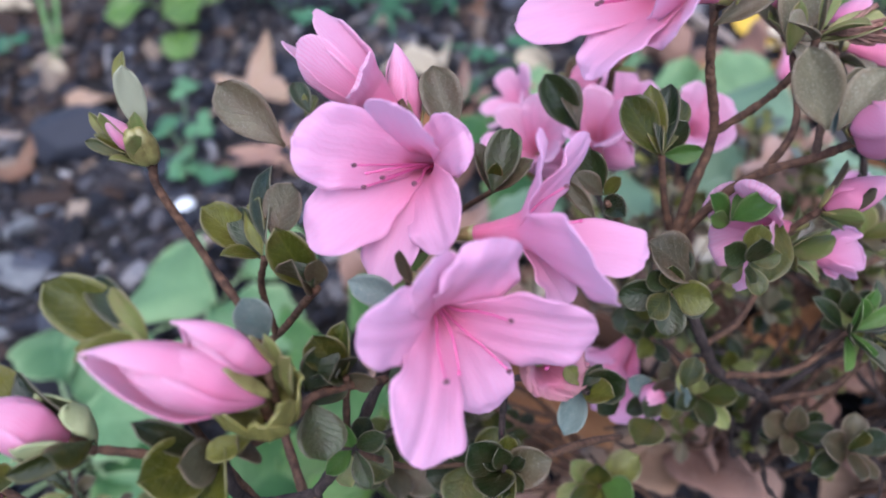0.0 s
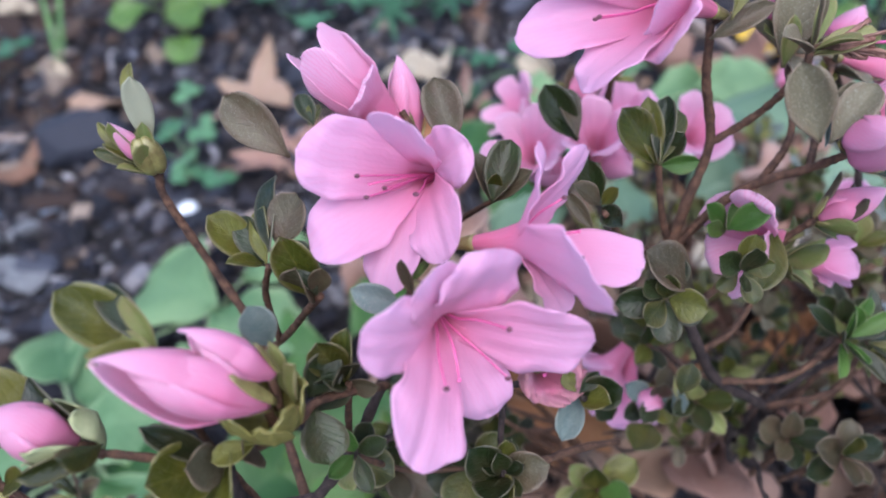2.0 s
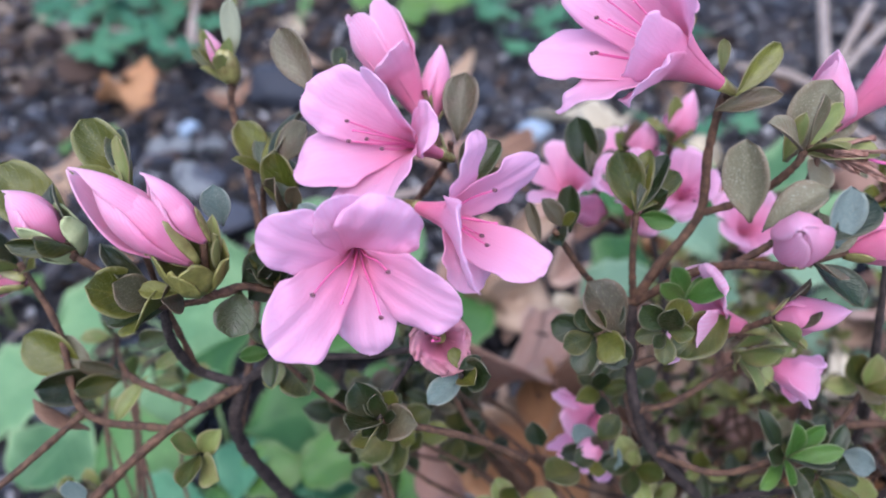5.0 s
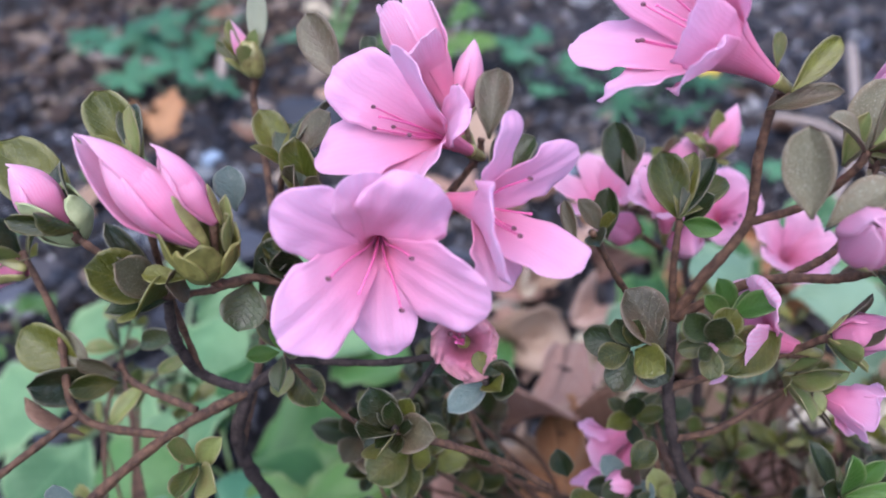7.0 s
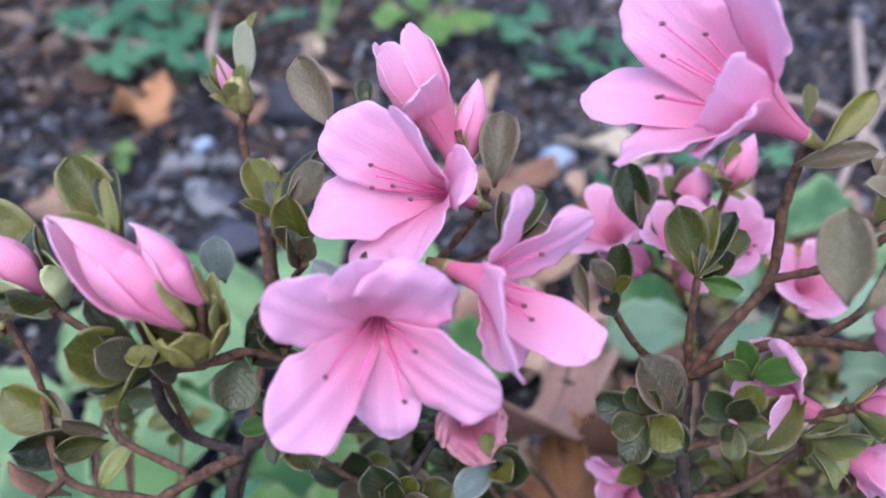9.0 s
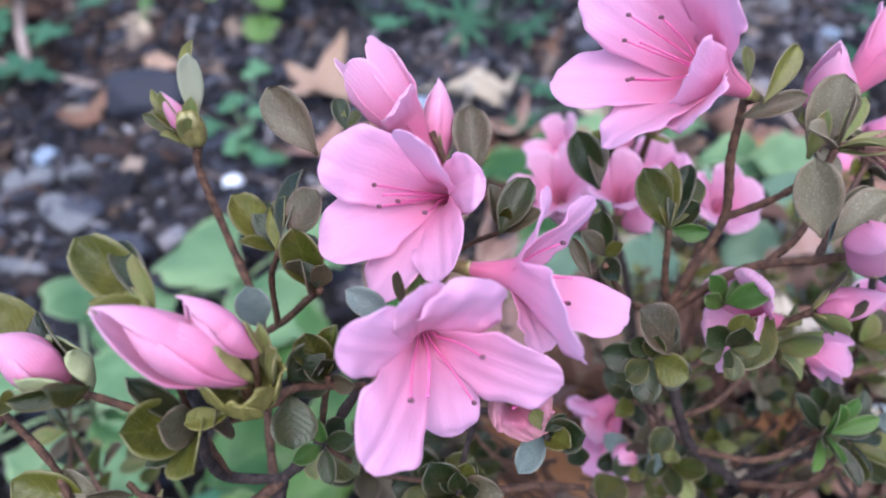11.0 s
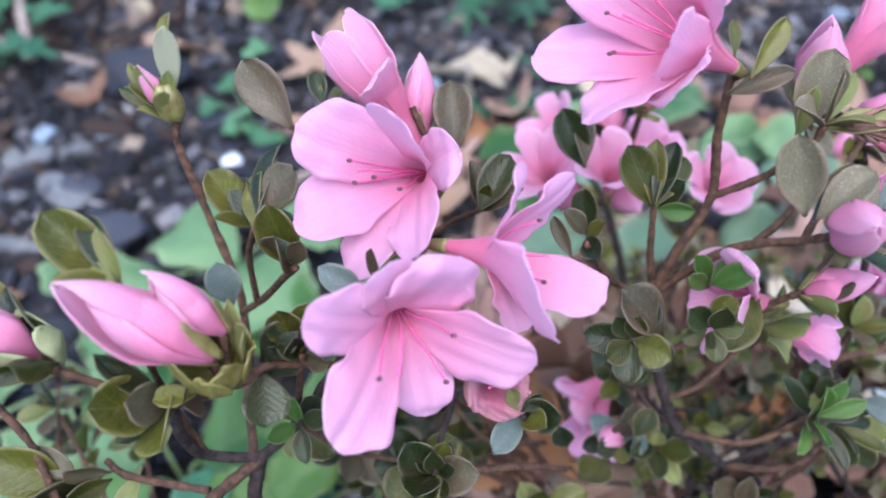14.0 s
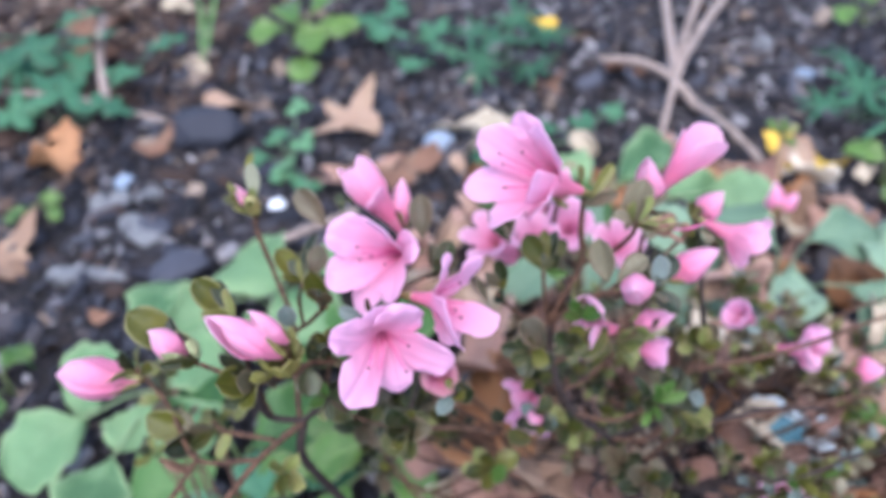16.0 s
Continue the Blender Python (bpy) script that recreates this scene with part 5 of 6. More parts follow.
# half-open flowers
flower((-0.0345, 0.0090, 0.3000), (-0.60, 0.22, 0.77), [(5, 0.0058, 0.0435), (80, 0.0075, 0.0415), (150, 0.0050, 0.0405), (215, 0.0050, 0.0440), (290, 0.0065, 0.0420)] + lobes_to((-0.0345, 0.0090, 0.3000), (-0.60, 0.22, 0.77), [(-0.0470, 0.0040, 0.3300, 0.0058)]), 0.0225, 0.0056, 25, [(-0.031, 0.006, 0.298)], stamens=0, mat=PETAL_DEEP, label="half-open pink flower pointing upwards", mouth=0.0058)
bud((-0.0385, 0.0120, 0.305), (-0.0405, 0.0250, 0.3225), 0.0035, 26, label="slim pink bud", petals=3, loose=0.4, stem=[(-0.036, 0.009, 0.300)])
flower((0.0647, 0.0500, 0.3000), (0.55, 0.36, 0.70), [(5, 0.0060, 0.0420), (80, 0.0085, 0.0395), (150, 0.0070, 0.0400), (215, 0.0065, 0.0415), (290, 0.0100, 0.0350)], 0.0200, 0.0066, 27, [(0.064, 0.045, 0.296)], stamens=2, throw=0.004, mat=PETAL_DEEP, label="half-open pink flower on the far side", mouth=0.0056)
bud((0.0640, 0.0470, 0.3040), (0.0605, 0.0440, 0.3280), 0.0058, 28, label="plump pink bud", stem=[(0.0645, 0.046, 0.298)])
flower((0.0893, 0.0650, 0.2790), (0.88, -0.22, -0.30), even_lobes(30, 0.0135, 0.032, 29, 6), 0.015, 0.0082, 29, [(0.0885, 0.062, 0.275)], stamens=3, mat=PETAL_DEEP, label="pink flower leaning sideways", throw=0.006)
bud((0.0895, 0.0670, 0.2780), (0.0990, 0.0730, 0.2900), 0.0060, 30, label="round pink bud", stem=[(0.0885, 0.062, 0.275)])
bud((0.0740, 0.0130, 0.2900), (0.0930, 0.0240, 0.2995), 0.0062, 31, label="pink bud lying sideways", stem=[(0.0659, 0.0030, 0.2930)])
# buds of the front
LONG = bud((-0.0655, -0.0612, 0.3050), (-0.0873, -0.0661, 0.3290), 0.0055, 32, blunt=2.4, belly=0.42, label="long furled pink bud with a pale tip", stem=[(-0.0665, -0.0615, 0.2980)], petals=5, scales=2, short=(-0.0813, -0.0694, 0.3256))
bract_cup(LONG, (-0.0668, -0.0612, 0.2955), (0.05, 0.0, 1.0), 0.0068, 0.0135, 7, 71, [BRACT])
bud((-0.0640, -0.0572, 0.3085), (-0.0756, -0.0587, 0.3256), 0.0036, 33, blunt=2.2, belly=0.45, label="second furled pink bud beside a longer one", stem=[(-0.0650, -0.0595, 0.300)], scales=2)
SMALL = bud((-0.1050, -0.0632, 0.3000), (-0.1150, -0.0660, 0.3155), 0.0048, 34, label="small pink bud in pale bracts", stem=[(-0.0995, -0.066, 0.299)], scales=0, belly=0.45, blunt=2.2)
bract_cup(SMALL, (-0.1025, -0.0632, 0.2960), (-0.55, -0.12, 0.8), 0.0062, 0.0140, 5, 72, [SCALE_GREEN, SCALE_GREEN, TWIG], 0.0)
bud((-0.1370, -0.0605, 0.2735), (-0.1715, -0.0665, 0.2770), 0.0076, 35, loose=0.25, blunt=2.2, belly=0.5, label="large rose bud at the shrub's edge", stem=[(-0.1383, -0.0583, 0.2780)])
bud((0.0600, -0.0110, 0.3085), (0.0575, -0.0275, 0.3240), 0.0052, 36, label="fat round pink bud", stem=[(0.0640, -0.002, 0.2990)], twist=70)
bud((0.0625, -0.0009, 0.2756), (0.0780, 0.0000, 0.2830), 0.0046, 37, label="slim rose bud pointing sideways", stem=[(0.0600, -0.0005, 0.2730)])
bud((-0.0920, -0.0520, 0.3120), (-0.0950, -0.0540, 0.3200), 0.0020, 38, label="tiny pink bud", petals=3, scales=2, stem=[(-0.086, -0.0575, 0.310)])
bud((-0.1058, 0.0105, 0.3100), (-0.1118, 0.0110, 0.3225), 0.0024, 39, label="small pale pink bud in green bracts", petals=3, stem=[(-0.1055, 0.0095, 0.304)])
# flowers deeper in the shrub
flower((0.0590, 0.0030, 0.2660), (-0.88, -0.30, 0.28), even_lobes(0, 0.0140, 0.021, 41), 0.011, 0.0066, 41, [(0.0548, 0.0005, 0.2650)], stamens=2, mat=PETAL_DEEP, label="pink flower half hidden by twigs")
flower((0.0600, 0.0085, 0.2500), (0.88, -0.15, -0.05), even_lobes(40, 0.0075, 0.020, 42), 0.011, 0.0046, 42, [(0.0570, 0.009, 0.2465)], stamens=2, label="faded lilac-pink flower facing sideways")
flower((0.0280, 0.0230, 0.2030), (-0.62, -0.45, -0.35), even_lobes(15, 0.0105, 0.027, 43), 0.018, 0.0062, 43, [(0.0272, 0.020, 0.205)], stamens=0, mat=PETAL_DEEP, label="rose flower hanging in the shade")
flower((0.0250, 0.0240, 0.2000), (-0.25, -0.62, -0.70), even_lobes(50, 0.0125, 0.034, 44), 0.020, 0.0068, 44, [(0.0272, 0.020, 0.205)], stamens=0, label="pink flower hanging downwards")
flower((0.0050, 0.1420, 0.2050), (-0.55, -0.10, 0.55), even_lobes(0, 0.0165, 0.026, 45), 0.014, 0.0056, 45, [(0.0, 0.135, 0.203)], stamens=3, mat=PETAL_DEEP, label="pink flower at the back of the shrub")
flower((-0.0040, 0.0560, 0.2530), (-0.20, -0.30, 0.85), even_lobes(0, 0.0150, 0.021, 46, 6), 0.010, 0.0050, 46, [(0.008, 0.075, 0.2580)], stamens=0, mat=PETAL_DEEP, label="rose flower behind the larger ones")
flower((0.0150, 0.0560, 0.2520), (-0.05, -0.20, 0.90), even_lobes(0, 0.0120, 0.024, 47, 5), 0.012, 0.0048, 47, [(0.011, 0.073, 0.2600)], stamens=0, mat=PETAL_DEEP, label="narrow rose flower behind the larger ones")
bud((0.0110, 0.0749, 0.2615), (0.0155, 0.0800, 0.2790), 0.0055, 48, label="pink bud in a leafy tuft")
bud((0.0229, 0.0766, 0.2727), (0.0260, 0.0830, 0.2900), 0.0048, 49, label="pink bud in pale bracts")
bud((0.0190, 0.0620, 0.2500), (0.0260, 0.0480, 0.2530), 0.0052, 50, label="pink bud among leaves")
bud((0.0060, 0.0600, 0.2480), (-0.0100, 0.0500, 0.2560), 0.0050, 51, label="pink bud among leaves")
flower((-0.0150, -0.0390, 0.2775), (0.30, -0.55, 0.45), even_lobes(20, 0.0075, 0.0120, 52, 6), 0.0075, 0.0050, 52, [(-0.0150, -0.0395, 0.2705)], PETAL_WORN, 3, 60, 60, "withered pink flower with browned edges", throw=0.004, mouth=0.0036, ruffle=3.0)
bud((0.0250, -0.0040, 0.2020), (0.0195, -0.0120, 0.2060), 0.0040, 53, label="small pale pink bud low in the shrub")
flower((0.1430, 0.0950, 0.1750), (-0.55, -0.20, 0.45), even_lobes(0, 0.0095, 0.026, 54, 5), 0.014, 0.0056, 54, stamens=0, label="half-open pink flower on a far twig")
flower((0.1500, 0.0860, 0.1660), (0.70, -0.25, 0.30), even_lobes(35, 0.0110, 0.026, 55), 0.014, 0.0068, 55, stamens=2, mat=PETAL_DEEP, label="pink flower facing sideways on a far twig")
bud((0.1660, 0.0900, 0.1620), (0.1800, 0.0920, 0.1780), 0.0070, 56, PETAL, None, "half-open bud on a far twig", 5, 3, 15, 0.3, 0.3, 2.6)
bud((0.1960, 0.0850, 0.1560), (0.2120, 0.0830, 0.1610), 0.0070, 57, label="rose bud on a far twig")
flower((0.1650, 0.0250, 0.0900), (-0.10, -0.25, 0.80), even_lobes(15, 0.0150, 0.024, 58), 0.014, 0.0075, 58, stamens=2, mat=PETAL_DEEP, label="pink flower low on the shrub")
bud((0.1924, 0.2991, 0.0881), (0.1870, 0.3150, 0.1080), 0.0075, 59, label="upright rose bud on a lone stem")
bud((0.1940, 0.3000, 0.0860), (0.2080, 0.3130, 0.0990), 0.0070, 60, label="rose bud on a lone stem")
flower((0.0300, 0.0900, 0.2350), (-0.10, -0.30, 0.80), even_lobes(10, 0.0150, 0.020, 62), 0.011, 0.0070, 62, [(0.022, 0.10, 0.222)], stamens=2, label="pink flower behind the taller ones")
flower((0.0520, 0.0860, 0.2280), (0.20, -0.30, 0.80), even_lobes(40, 0.0150, 0.020, 63), 0.011, 0.0070, 63, [(0.050, 0.08, 0.212)], stamens=0, mat=PETAL_DEEP, label="rose flower among leaves at the back")

# ---- leaves of the azalea ----
KINDS = {"olive": LEAF, "bronze": LEAF_BRONZE, "dark": LEAF_DARK, "young": LEAF_YOUNG, "fresh": LEAF_FRESH, "blue": LEAF_BLUE, "gold": LEAF_GOLD, "silver": LEAF_SILVER, "scale": SCALE, "deadb": DEAD_BROWN}
BLADES = {}


def blade_of(kind, width, variant, n=13, m=9):
    key = (kind, round(width * 10) / 10 if width > 0.17 else 0.15, variant, n, m)
    if key not in BLADES:
        rng = np.random.default_rng(abs(hash(str(variant))) % 7 + variant)
        BLADES[key] = leaf_mesh("leaf", KINDS[kind], 0.88 * key[1], rng.uniform(0.25, 0.75) * min(1.0, 0.30 / key[1]), rng.uniform(-0.10, 0.22), rng.uniform(0.0, 0.14), variant * 7 + 3, n, m)
    return BLADES[key]


LEAF_COUNT = [0]


def leaf(base, tip, kind, width, face=None):
    LEAF_COUNT[0] += 1
    k = LEAF_COUNT[0]
    rng = np.random.default_rng(k)
    if face is None:
        face = (rng.normal(0, 0.35), -0.75 + rng.normal(0, 0.3), 0.75 + rng.normal(0, 0.2))
    # high right-hand leaves turn silvery: pale hairs, plus lens haze put into their colour
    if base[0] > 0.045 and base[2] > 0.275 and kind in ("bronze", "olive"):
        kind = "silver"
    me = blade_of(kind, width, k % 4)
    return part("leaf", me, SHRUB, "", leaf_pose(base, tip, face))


def whorl(at, axis, count, size, kinds, seed, spread=48, width=0.32, place=None):
    """A tuft of leaves round a twig's end."""
    rng = np.random.default_rng(seed)
    x, y, z = frame_of(axis)
    at = np.array(at, float)
    for k in range(count):
        a = 2.4 * k + rng.uniform(-0.3, 0.3)
        el = radians(min(spread * (0.45 + 0.75 * k / count) * rng.uniform(0.85, 1.15), 100))
        d = math.sin(el) * (math.cos(a) * x + math.sin(a) * y) + math.cos(el) * z
        up = math.cos(el) * (-math.cos(a) * x - math.sin(a) * y) + math.sin(el) * z
        s = size * rng.uniform(0.75, 1.12)
        b = at + 0.0008 * d - z * 0.002 * k / count
        (place or leaf)(tuple(b), tuple(b + s * d), kinds[int(rng.integers(len(kinds)))], width * rng.uniform(0.85, 1.2), tuple(up))


leaf((-0.0288, 0.0086, 0.3030), (-0.0312, 0.0190, 0.3189), "bronze", .30)
leaf((-0.0651, -0.0044, 0.3179), (-0.0767, 0.0013, 0.3324), "bronze", .30)
leaf((-0.0588, 0.0003, 0.3222), (-0.0616, 0.0059, 0.3280), "dark", .34)
leaf((-0.0697, 0.0313, 0.2999), (-0.0658, 0.0357, 0.3032), "olive", .30)
leaf((-0.0596, 0.0028, 0.3219), (-0.0596, 0.0025, 0.3259), "young", .25)
leaf((-0.0764, -0.0162, 0.2953), (-0.0861, -0.0128, 0.3101), "olive", .26)
leaf((-0.0746, -0.0190, 0.2983), (-0.0801, -0.0107, 0.3072), "dark", .28)
leaf((-0.0729, -0.0218, 0.3014), (-0.0739, -0.0085, 0.3073), "olive", .28)
leaf((-0.0709, -0.0217, 0.3052), (-0.0745, -0.0008, 0.3118), "dark", .22)
leaf((-0.0703, -0.0192, 0.3029), (-0.0641, -0.0115, 0.3131), "bronze", .36)
leaf((-0.0746, -0.0190, 0.2984), (-0.0785, -0.0246, 0.3078), "olive", .25)
leaf((-0.0629, -0.0264, 0.2941), (-0.0669, -0.0234, 0.3116), "olive", .30)
leaf((-0.0615, -0.0289, 0.2971), (-0.0654, -0.0214, 0.3077), "dark", .28)
leaf((-0.0622, -0.0276, 0.2956), (-0.0588, -0.0275, 0.3047), "bronze", .32)
leaf((-0.0637, -0.0250, 0.2924), (-0.0652, -0.0321, 0.3068), "bronze", .32)
leaf((-0.0879, -0.0521, 0.3128), (-0.1000, -0.0490, 0.3285), "gold", .28, (0.4, -0.5, 0.7))
leaf((-0.0824, -0.0569, 0.3191), (-0.0935, -0.0472, 0.3276), "dark", .24)
leaf((-0.0822, -0.0570, 0.3189), (-0.0856, -0.0524, 0.3295), "young", .18)
leaf((-0.0830, -0.0560, 0.3190), (-0.0885, -0.0640, 0.3275), "gold", .24, (0.3, -0.1, 0.9))
leaf((-0.0834, -0.0551, 0.3165), (-0.0943, -0.0592, 0.3217), "olive", .16)
leaf((-0.0811, -0.0592, 0.3205), (-0.0888, -0.0555, 0.3227), "young", .22)
leaf((-0.0660, -0.0560, 0.3040), (-0.0662, -0.0552, 0.3160), "scale", .17, (0.5, -0.8, 0.3))
leaf((-0.0640, -0.0560, 0.3000), (-0.0630, -0.0550, 0.3130), "young", .17, (0.5, -0.8, 0.3))
leaf((-0.0625, -0.0575, 0.2985), (-0.0582, -0.0584, 0.3130), "young", .21, (-0.7, -0.6, 0.4))
leaf((-0.0668, -0.0480, 0.3050), (-0.0682, -0.0470, 0.3152), "blue", .42, (0.4, -0.8, 0.45))
leaf((-0.0700, -0.0640, 0.2960), (-0.0775, -0.0690, 0.2985), "gold", .34, (-0.2, -0.4, 0.9))
leaf((-0.0790, -0.0632, 0.2880), (-0.0757, -0.0765, 0.2960), "gold", .54, (-0.80, 0.05, 0.60))
leaf((-0.0800, -0.0640, 0.2890), (-0.0886, -0.0740, 0.3003), "gold", .44, (0.35, -0.40, 0.85))
leaf((-0.0795, -0.0640, 0.2890), (-0.0863, -0.0669, 0.3071), "dark", .17, (0.5, -0.5, 0.7))
leaf((-0.0790, -0.0645, 0.2890), (-0.0800, -0.0728, 0.3035), "silver", .26, (0.7, -0.3, 0.6))
leaf((-0.0790, -0.0625, 0.2860), (-0.0850, -0.0745, 0.2905), "dark", .20, (0.3, -0.5, 0.8))
leaf((-0.0735, -0.0615, 0.2900), (-0.0715, -0.0690, 0.2975), "bronze", .36, (0.4, -0.5, 0.7))
leaf((-0.0615, -0.0540, 0.2905), (-0.0575, -0.0645, 0.2870), "dark", .50, (0.50, -0.35, 0.80))
leaf((-0.0550, -0.0475, 0.2892), (-0.0592, -0.0449, 0.3008), "olive", .36)
leaf((-0.0552, -0.0472, 0.2887), (-0.0543, -0.0431, 0.3007), "olive", .34)
leaf((-0.0556, -0.0466, 0.2878), (-0.0582, -0.0516, 0.2974), "dark", .34)
leaf((-0.0559, -0.0460, 0.2869), (-0.0490, -0.0505, 0.2897), "bronze", .30)
leaf((-0.0561, -0.0457, 0.2865), (-0.0539, -0.0505, 0.2996), "dark", .34)
leaf((-0.0406, -0.0393, 0.3027), (-0.0493, -0.0403, 0.3103), "blue", .30)
leaf((-0.0383, -0.0372, 0.3042), (-0.0395, -0.0346, 0.3124), "bronze", .24)
leaf((-0.0396, -0.0304, 0.2998), (-0.0356, -0.0265, 0.3026), "fresh", .24)
leaf((-0.1046, -0.0414, 0.2383), (-0.1065, -0.0543, 0.2403), "young", .20)
leaf((-0.0925, -0.0526, 0.2595), (-0.1086, -0.0564, 0.2549), "dark", .20)
leaf((-0.0055, -0.0474, 0.2768), (0.0035, -0.0507, 0.2830), "dark", .36)
leaf((-0.0055, -0.0456, 0.2737), (-0.0097, -0.0566, 0.2753), "blue", .34)
leaf((-0.0055, -0.0484, 0.2785), (-0.0084, -0.0452, 0.2821), "olive", .36)
leaf((-0.0055, -0.0489, 0.2793), (-0.0011, -0.0468, 0.2832), "dark", .34)
leaf((-0.0055, -0.0467, 0.2755), (0.0006, -0.0536, 0.2817), "olive", .32)
leaf((0.0275, -0.0164, 0.2705), (0.0180, -0.0149, 0.2849), "bronze", .36)
leaf((0.0228, 0.0110, 0.2890), (0.0141, 0.0160, 0.3051), "olive", .26)
leaf((0.0226, 0.0101, 0.2898), (0.0212, 0.0187, 0.3051), "olive", .24)
leaf((0.0227, 0.0083, 0.2916), (0.0268, 0.0213, 0.3031), "dark", .24)
leaf((0.0225, 0.0074, 0.2924), (0.0309, 0.0214, 0.2998), "olive", .24)
leaf((0.0235, 0.0113, 0.2889), (0.0293, 0.0121, 0.2983), "dark", .28)
leaf((0.0233, 0.0103, 0.2898), (0.0323, 0.0071, 0.2920), "fresh", .28)
leaf((0.0050, 0.0319, 0.2835), (-0.0030, 0.0399, 0.2982), "dark", .28)
leaf((0.0048, 0.0276, 0.2871), (0.0033, 0.0426, 0.2959), "bronze", .22)
leaf((0.0067, 0.0028, 0.2848), (0.0044, 0.0077, 0.2969), "dark", .30)
leaf((0.0062, -0.0034, 0.2911), (0.0006, -0.0035, 0.2990), "bronze", .26)
leaf((0.0061, -0.0049, 0.2926), (0.0098, -0.0054, 0.2983), "olive", .26)
leaf((0.0061, -0.0060, 0.2927), (0.0076, -0.0155, 0.2973), "dark", .34)
leaf((0.0030, -0.0135, 0.2925), (-0.0026, -0.0068, 0.2999), "bronze", .24)
leaf((-0.0208, -0.0053, 0.2975), (-0.0224, 0.0006, 0.3088), "bronze", .26)
leaf((-0.0205, -0.0080, 0.3001), (-0.0144, 0.0031, 0.3094), "dark", .28)
leaf((-0.0209, -0.0046, 0.2968), (-0.0121, -0.0063, 0.3074), "bronze", .22)
leaf((-0.0209, -0.0045, 0.2967), (-0.0187, -0.0050, 0.3068), "olive", .24)
leaf((0.0356, 0.0219, 0.3180), (0.0490, 0.0216, 0.3262), "bronze", .24)
leaf((0.0394, 0.0206, 0.3235), (0.0464, 0.0322, 0.3331), "olive", .18)
leaf((0.0352, 0.0225, 0.3278), (0.0343, 0.0270, 0.3350), "olive", .24)
leaf((0.0551, 0.0229, 0.3065), (0.0603, 0.0343, 0.3246), "olive", .26)
leaf((0.0545, 0.0215, 0.3075), (0.0561, 0.0233, 0.3200), "young", .24)
leaf((0.0489, -0.0154, 0.3143), (0.0440, -0.0085, 0.3301), "bronze", .27)
leaf((0.0520, -0.0137, 0.3122), (0.0610, -0.0081, 0.3227), "bronze", .30)
leaf((0.0520, -0.0123, 0.3101), (0.0556, -0.0062, 0.3152), "blue", .24)
leaf((0.0402, 0.0002, 0.2736), (0.0483, -0.0025, 0.2834), "fresh", .30)
leaf((0.0405, 0.0025, 0.2709), (0.0346, 0.0038, 0.2802), "fresh", .30)
leaf((0.0396, -0.0002, 0.2739), (0.0435, 0.0053, 0.2782), "fresh", .25)
leaf((0.0407, 0.0028, 0.2700), (0.0329, -0.0033, 0.2797), "fresh", .25)
leaf((0.0534, -0.0065, 0.3127), (0.0595, -0.0042, 0.3197), "olive", .30)
leaf((0.0675, -0.0094, 0.3079), (0.0663, -0.0046, 0.3210), "blue", .26)
leaf((0.0653, -0.0108, 0.3100), (0.0736, -0.0003, 0.3168), "dark", .26)
leaf((-0.1089, -0.0585, 0.2943), (-0.1285, -0.0575, 0.3140), "gold", .34)
leaf((-0.1010, -0.0634, 0.3008), (-0.1144, -0.0569, 0.3110), "dark", .26)
leaf((-0.0983, -0.0654, 0.3023), (-0.0999, -0.0728, 0.3106), "olive", .30)
leaf((-0.0989, -0.0657, 0.3024), (-0.1071, -0.0757, 0.3081), "olive", .24)
leaf((-0.1100, -0.0628, 0.2469), (-0.1173, -0.0684, 0.2552), "bronze", .26)
leaf((-0.1185, -0.0676, 0.2499), (-0.1320, -0.0721, 0.2624), "gold", .38)
leaf((-0.1139, -0.0637, 0.2435), (-0.1249, -0.0798, 0.2520), "dark", .30)
leaf((-0.1160, -0.0667, 0.2499), (-0.1230, -0.0669, 0.2606), "silver", .36)
leaf((-0.1107, -0.0634, 0.2440), (-0.1159, -0.0746, 0.2501), "olive", .28)
leaf((-0.1049, -0.0586, 0.2430), (-0.1069, -0.0734, 0.2395), "young", .22)
leaf((-0.1159, -0.0763, 0.2330), (-0.1259, -0.0806, 0.2486), "deadb", .34)
leaf((-0.0254, -0.0563, 0.2581), (-0.0296, -0.0577, 0.2708), "dark", .36)
leaf((-0.0254, -0.0563, 0.2581), (-0.0226, -0.0520, 0.2672), "olive", .34)
leaf((-0.0254, -0.0563, 0.2581), (-0.0148, -0.0587, 0.2656), "bronze", .40)
leaf((-0.0254, -0.0563, 0.2581), (-0.0228, -0.0679, 0.2631), "olive", .36)
leaf((-0.0254, -0.0563, 0.2581), (-0.0269, -0.0647, 0.2684), "dark", .36)
leaf((0.0901, -0.0030, 0.2340), (0.0970, -0.0095, 0.2391), "blue", .38)
leaf((0.0090, -0.0181, 0.2125), (0.0050, -0.0185, 0.2216), "dark", .40)
leaf((0.0215, -0.0180, 0.2066), (0.0135, -0.0299, 0.2133), "olive", .42)
leaf((0.0266, -0.0231, 0.2321), (0.0298, -0.0202, 0.2410), "olive", .4)
leaf((-0.0759, -0.0727, 0.2385), (-0.0787, -0.0779, 0.2497), "young", .34)
leaf((-0.0759, -0.0727, 0.2385), (-0.0690, -0.0713, 0.2487), "young", .34)
leaf((-0.0748, -0.0734, 0.2373), (-0.0620, -0.0802, 0.2438), "young", .30)
leaf((-0.0757, -0.0732, 0.2379), (-0.0717, -0.0843, 0.2442), "olive", .30)
leaf((-0.0971, -0.0968, 0.2363), (-0.0992, -0.0962, 0.2454), "blue", .42)
